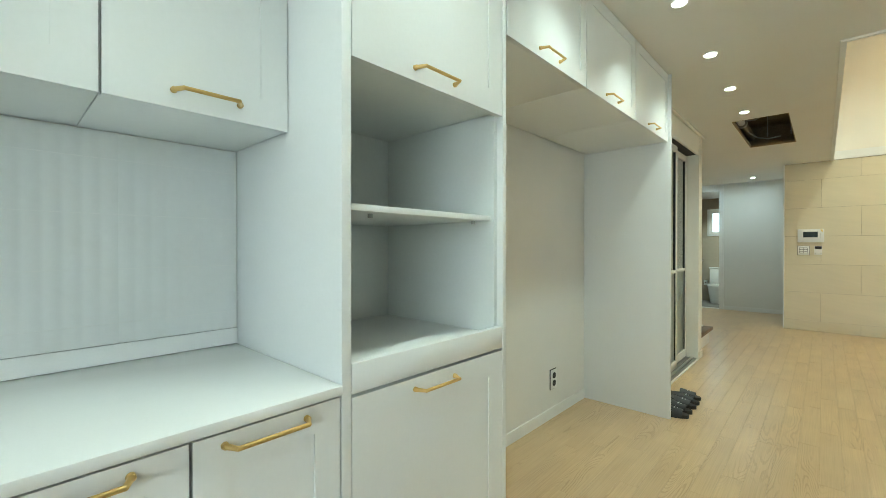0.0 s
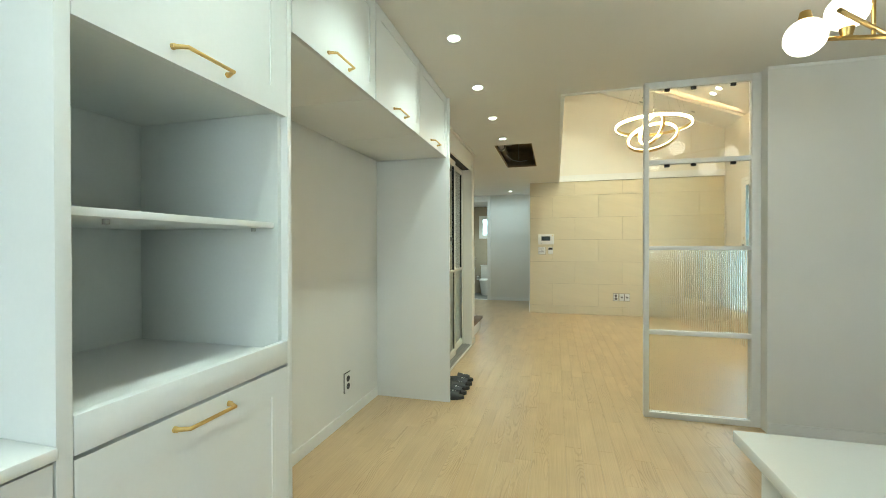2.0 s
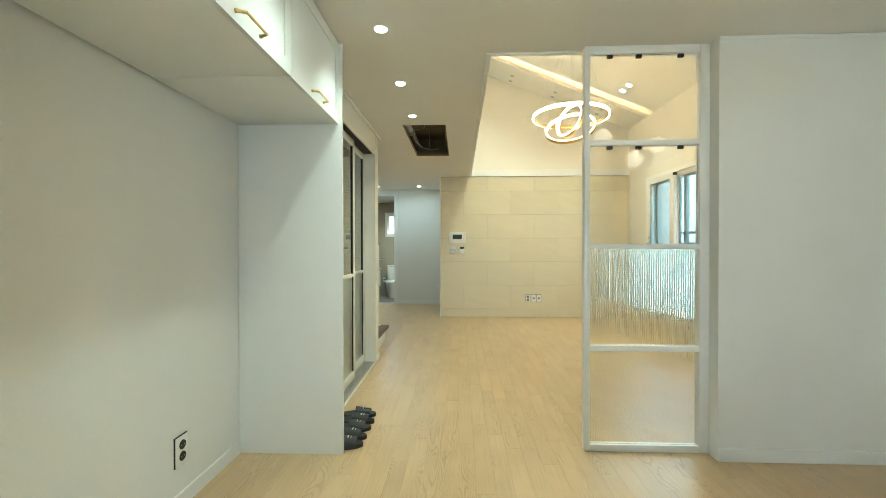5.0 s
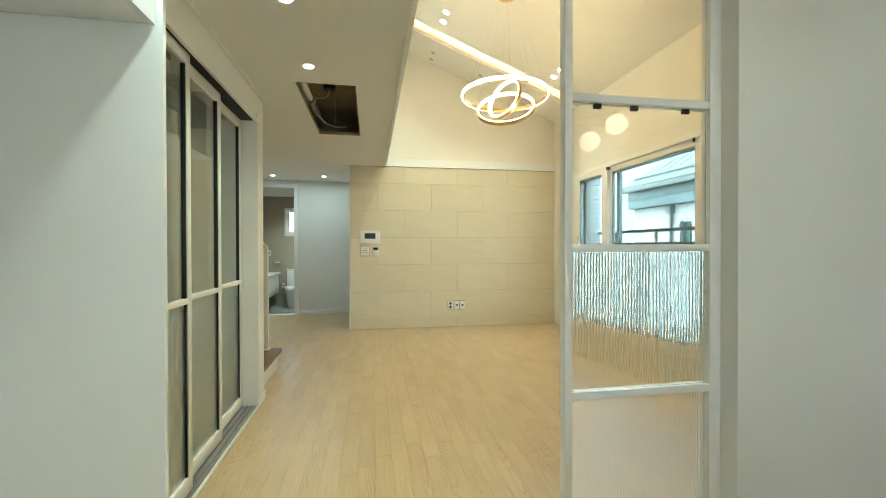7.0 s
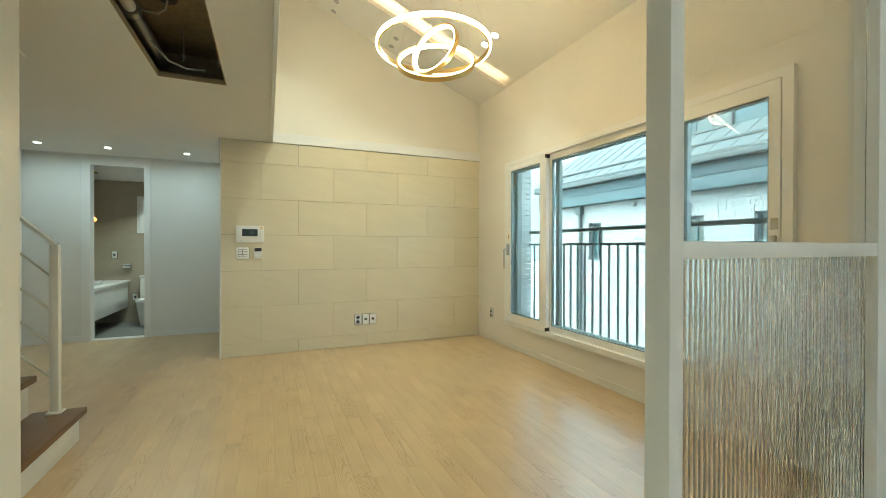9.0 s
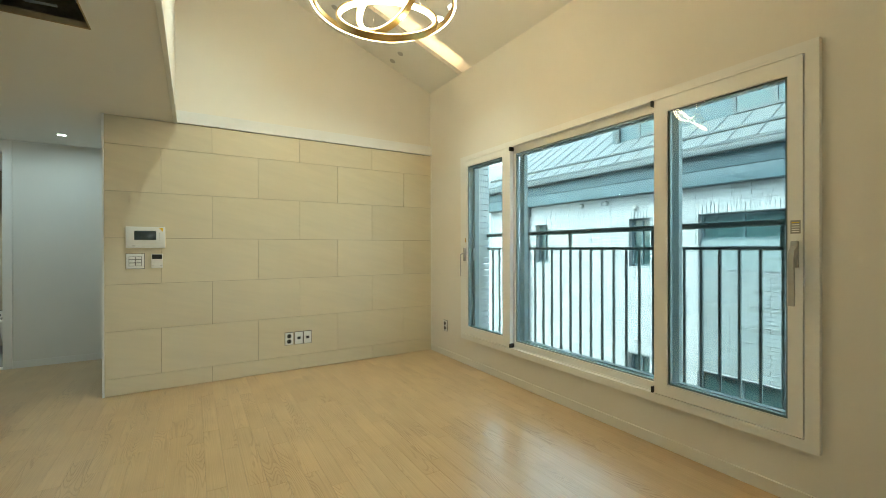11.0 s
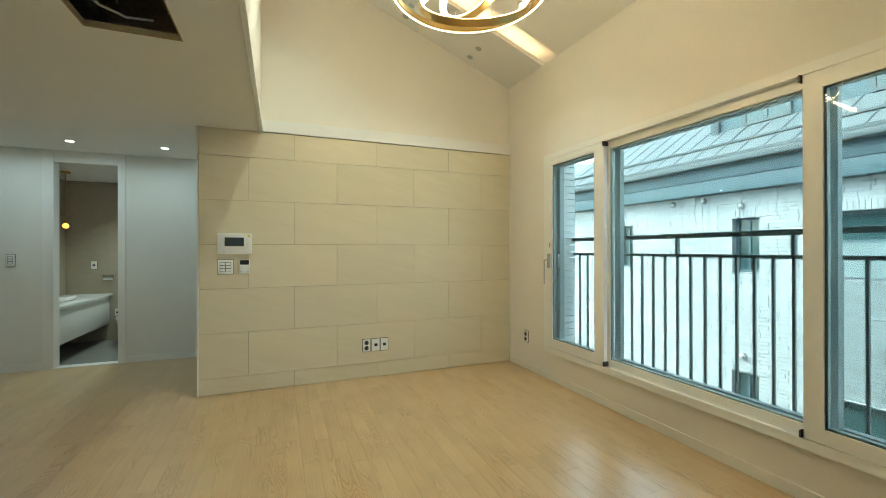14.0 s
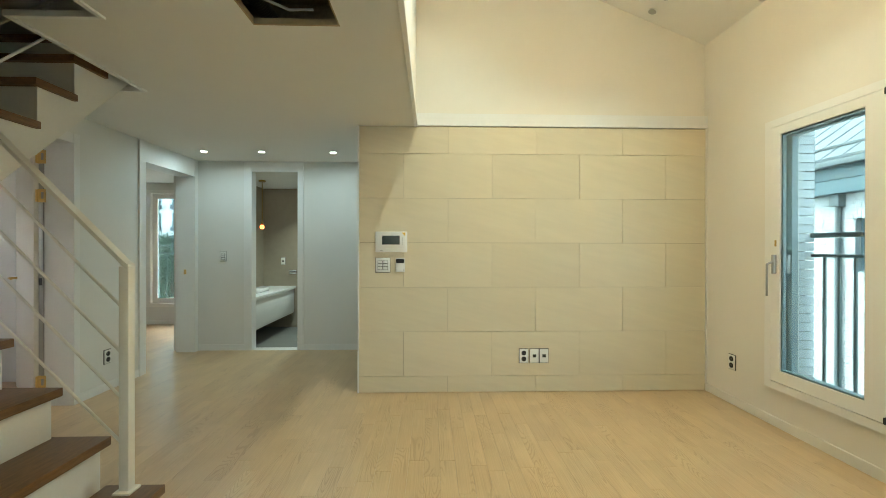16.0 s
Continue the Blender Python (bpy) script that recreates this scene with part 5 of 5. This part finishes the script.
PW, PL = 0.0955, 0.81
fl = structure("floor", slab("z", -0.0119, -0.0112, -5.05, XW, -1.95, 11.45, [(-2.66, -0.3, YH + 0.10, 11.62)]), FLOORGAP, "pale oak plank floor laid lengthwise")
plank_mesh = {}
rest_v, rest_f = [], []
rng = random.Random(4)
count = 0
i = 0
x = -5.04
while x < XW - 0.01:
    x1 = min(x + PW, XW) - 0.0008
    start = -1.95 - rng.uniform(0, PL)
    y = start
    while y < 11.45:
        a, b = max(y, -1.95), min(y + PL, 11.45) - 0.0008
        y += PL
        if b - a < 0.03:
            continue
        mx, my = (x + x1) / 2, (a + b) / 2
        if -2.7 < mx < -0.25 and b > YH + 0.06:
            if a > YH - 0.05:
                continue
            b = YH + 0.05
        near = -0.85 < mx < 2.05 and 3.4 < my < 8.2 and count < 300
        if near:
            k = (round(x1 - x, 4), round(b - a, 4))
            if k not in plank_mesh:
                plank_mesh[k] = finish("plank", box(0, x1 - x, 0, b - a, 0, 0.0108, 0.0006), OAK, False)
            o = new("plank", plank_mesh[k])
            o.location = (x, a, -0.0109)
            o.parent = fl
            count += 1
        else:
            n0 = len(rest_v)
            rest_v.extend([(x, a, -0.0109), (x1, a, -0.0109), (x1, b, -0.0109), (x, b, -0.0109), (x, a, -0.0001), (x1, a, -0.0001), (x1, b, -0.0001), (x, b, -0.0001)])
            rest_f.extend([tuple(n0 + j for j in f) for f in ((4, 5, 6, 7), (0, 1, 5, 4), (1, 2, 6, 5), (2, 3, 7, 6), (3, 0, 4, 7))])
    x += PW
me = bpy.data.meshes.new("planks")
me.from_pydata(rest_v, [], rest_f)
me.materials.append(OAK_REST)
o = new("planks", me)
o.parent = fl
tagged(o, "pale oak planks", kind="stuff")

bv, bf = [], []


def brick(x0, x1, y0, y1, z0, z1):
    n0 = len(bv)
    bv.extend([(x0, y0, z0), (x1, y0, z0), (x1, y1, z0), (x0, y1, z0), (x0, y0, z1), (x1, y0, z1), (x1, y1, z1), (x0, y1, z1)])
    bf.extend([tuple(n0 + j for j in f) for f in ((0, 4, 7, 3), (0, 1, 5, 4), (3, 7, 6, 2), (4, 5, 6, 7), (0, 3, 2, 1))])


def bricks_done(name, parent, mat):
    me = bpy.data.meshes.new(name)
    me.from_pydata([Vector(v) - ORIGIN[parent.name] for v in bv], [], bf)
    me.materials.append(mat)
    o = new(name, me)
    o.parent = parent
    tagged(o, "pale bricks in running bond", kind="stuff")
    bv.clear()
    bf.clear()


COURSE, LENGTH = 0.068, 0.295
z, r = -2.4, 0
while z < 2.34:
    y = NA - rng.uniform(0, LENGTH) if r % 3 == 2 else NA - (r % 2) * LENGTH / 2
    while y < NB:
        a, b = max(y, NA), min(y + LENGTH - 0.010, NB)
        cz_ = z + COURSE / 2
        segs = [(a, b)]
        for h in holes:
            if h[2] - 0.005 < cz_ < h[3] + (0.16 if h[3] > 1 else 0.005):
                cut = []
                for p, q in segs:
                    if q <= h[0] or p >= h[1]:
                        cut.append((p, q))
                    else:
                        if p < h[0] - 0.02:
                            cut.append((p, h[0]))
                        if q > h[1] + 0.02:
                            cut.append((h[1], q))
                segs = cut
        for p, q in segs:
            brick(NX - 0.014 - rng.uniform(0, 0.003), NX - 0.0005, p, q, z, z + COURSE - 0.010)
        y += LENGTH
    z += COURSE
    r += 1
for h in holes:
    if h[3] > 1:
        y = h[0]
        while y < h[1] - 0.03:
            brick(NX - 0.016, NX - 0.0005, y, min(y + 0.058, h[1]), h[3] + 0.008, h[3] + 0.158)
            y += 0.068
bricks_done("bricks", wall_nb, BRICK_ISLAND)
z, r = -0.93, 0
while z < 0.83:
    y = 6.152 - (r % 2) * LENGTH / 2
    while y < 7.513:
        p, q = max(y, 6.153), min(y + LENGTH - 0.006, 7.512)
        if q - p > 0.02:
            brick(NX + 0.058, NX + 0.0695, p, q, z, z + COURSE - 0.009)
        y += LENGTH
    z += COURSE
    r += 1
bricks_done("bricks", infill, GREYBRICK)
z = -0.2
while z < 3.0:
    brick(XW + 0.205, XW + 0.385, 7.325, 7.440, z, z + COURSE - 0.008)
    brick(XW + 0.221, XW + 0.32, 4.2005, 4.210, z, z + COURSE - 0.008)
    for y in (7.46, 7.76):
        brick(XW + 0.3205, XW + 0.330, y, y + 0.288, z, z + COURSE - 0.008)
    z += COURSE
bricks_done("bricks", own, BRICKW)
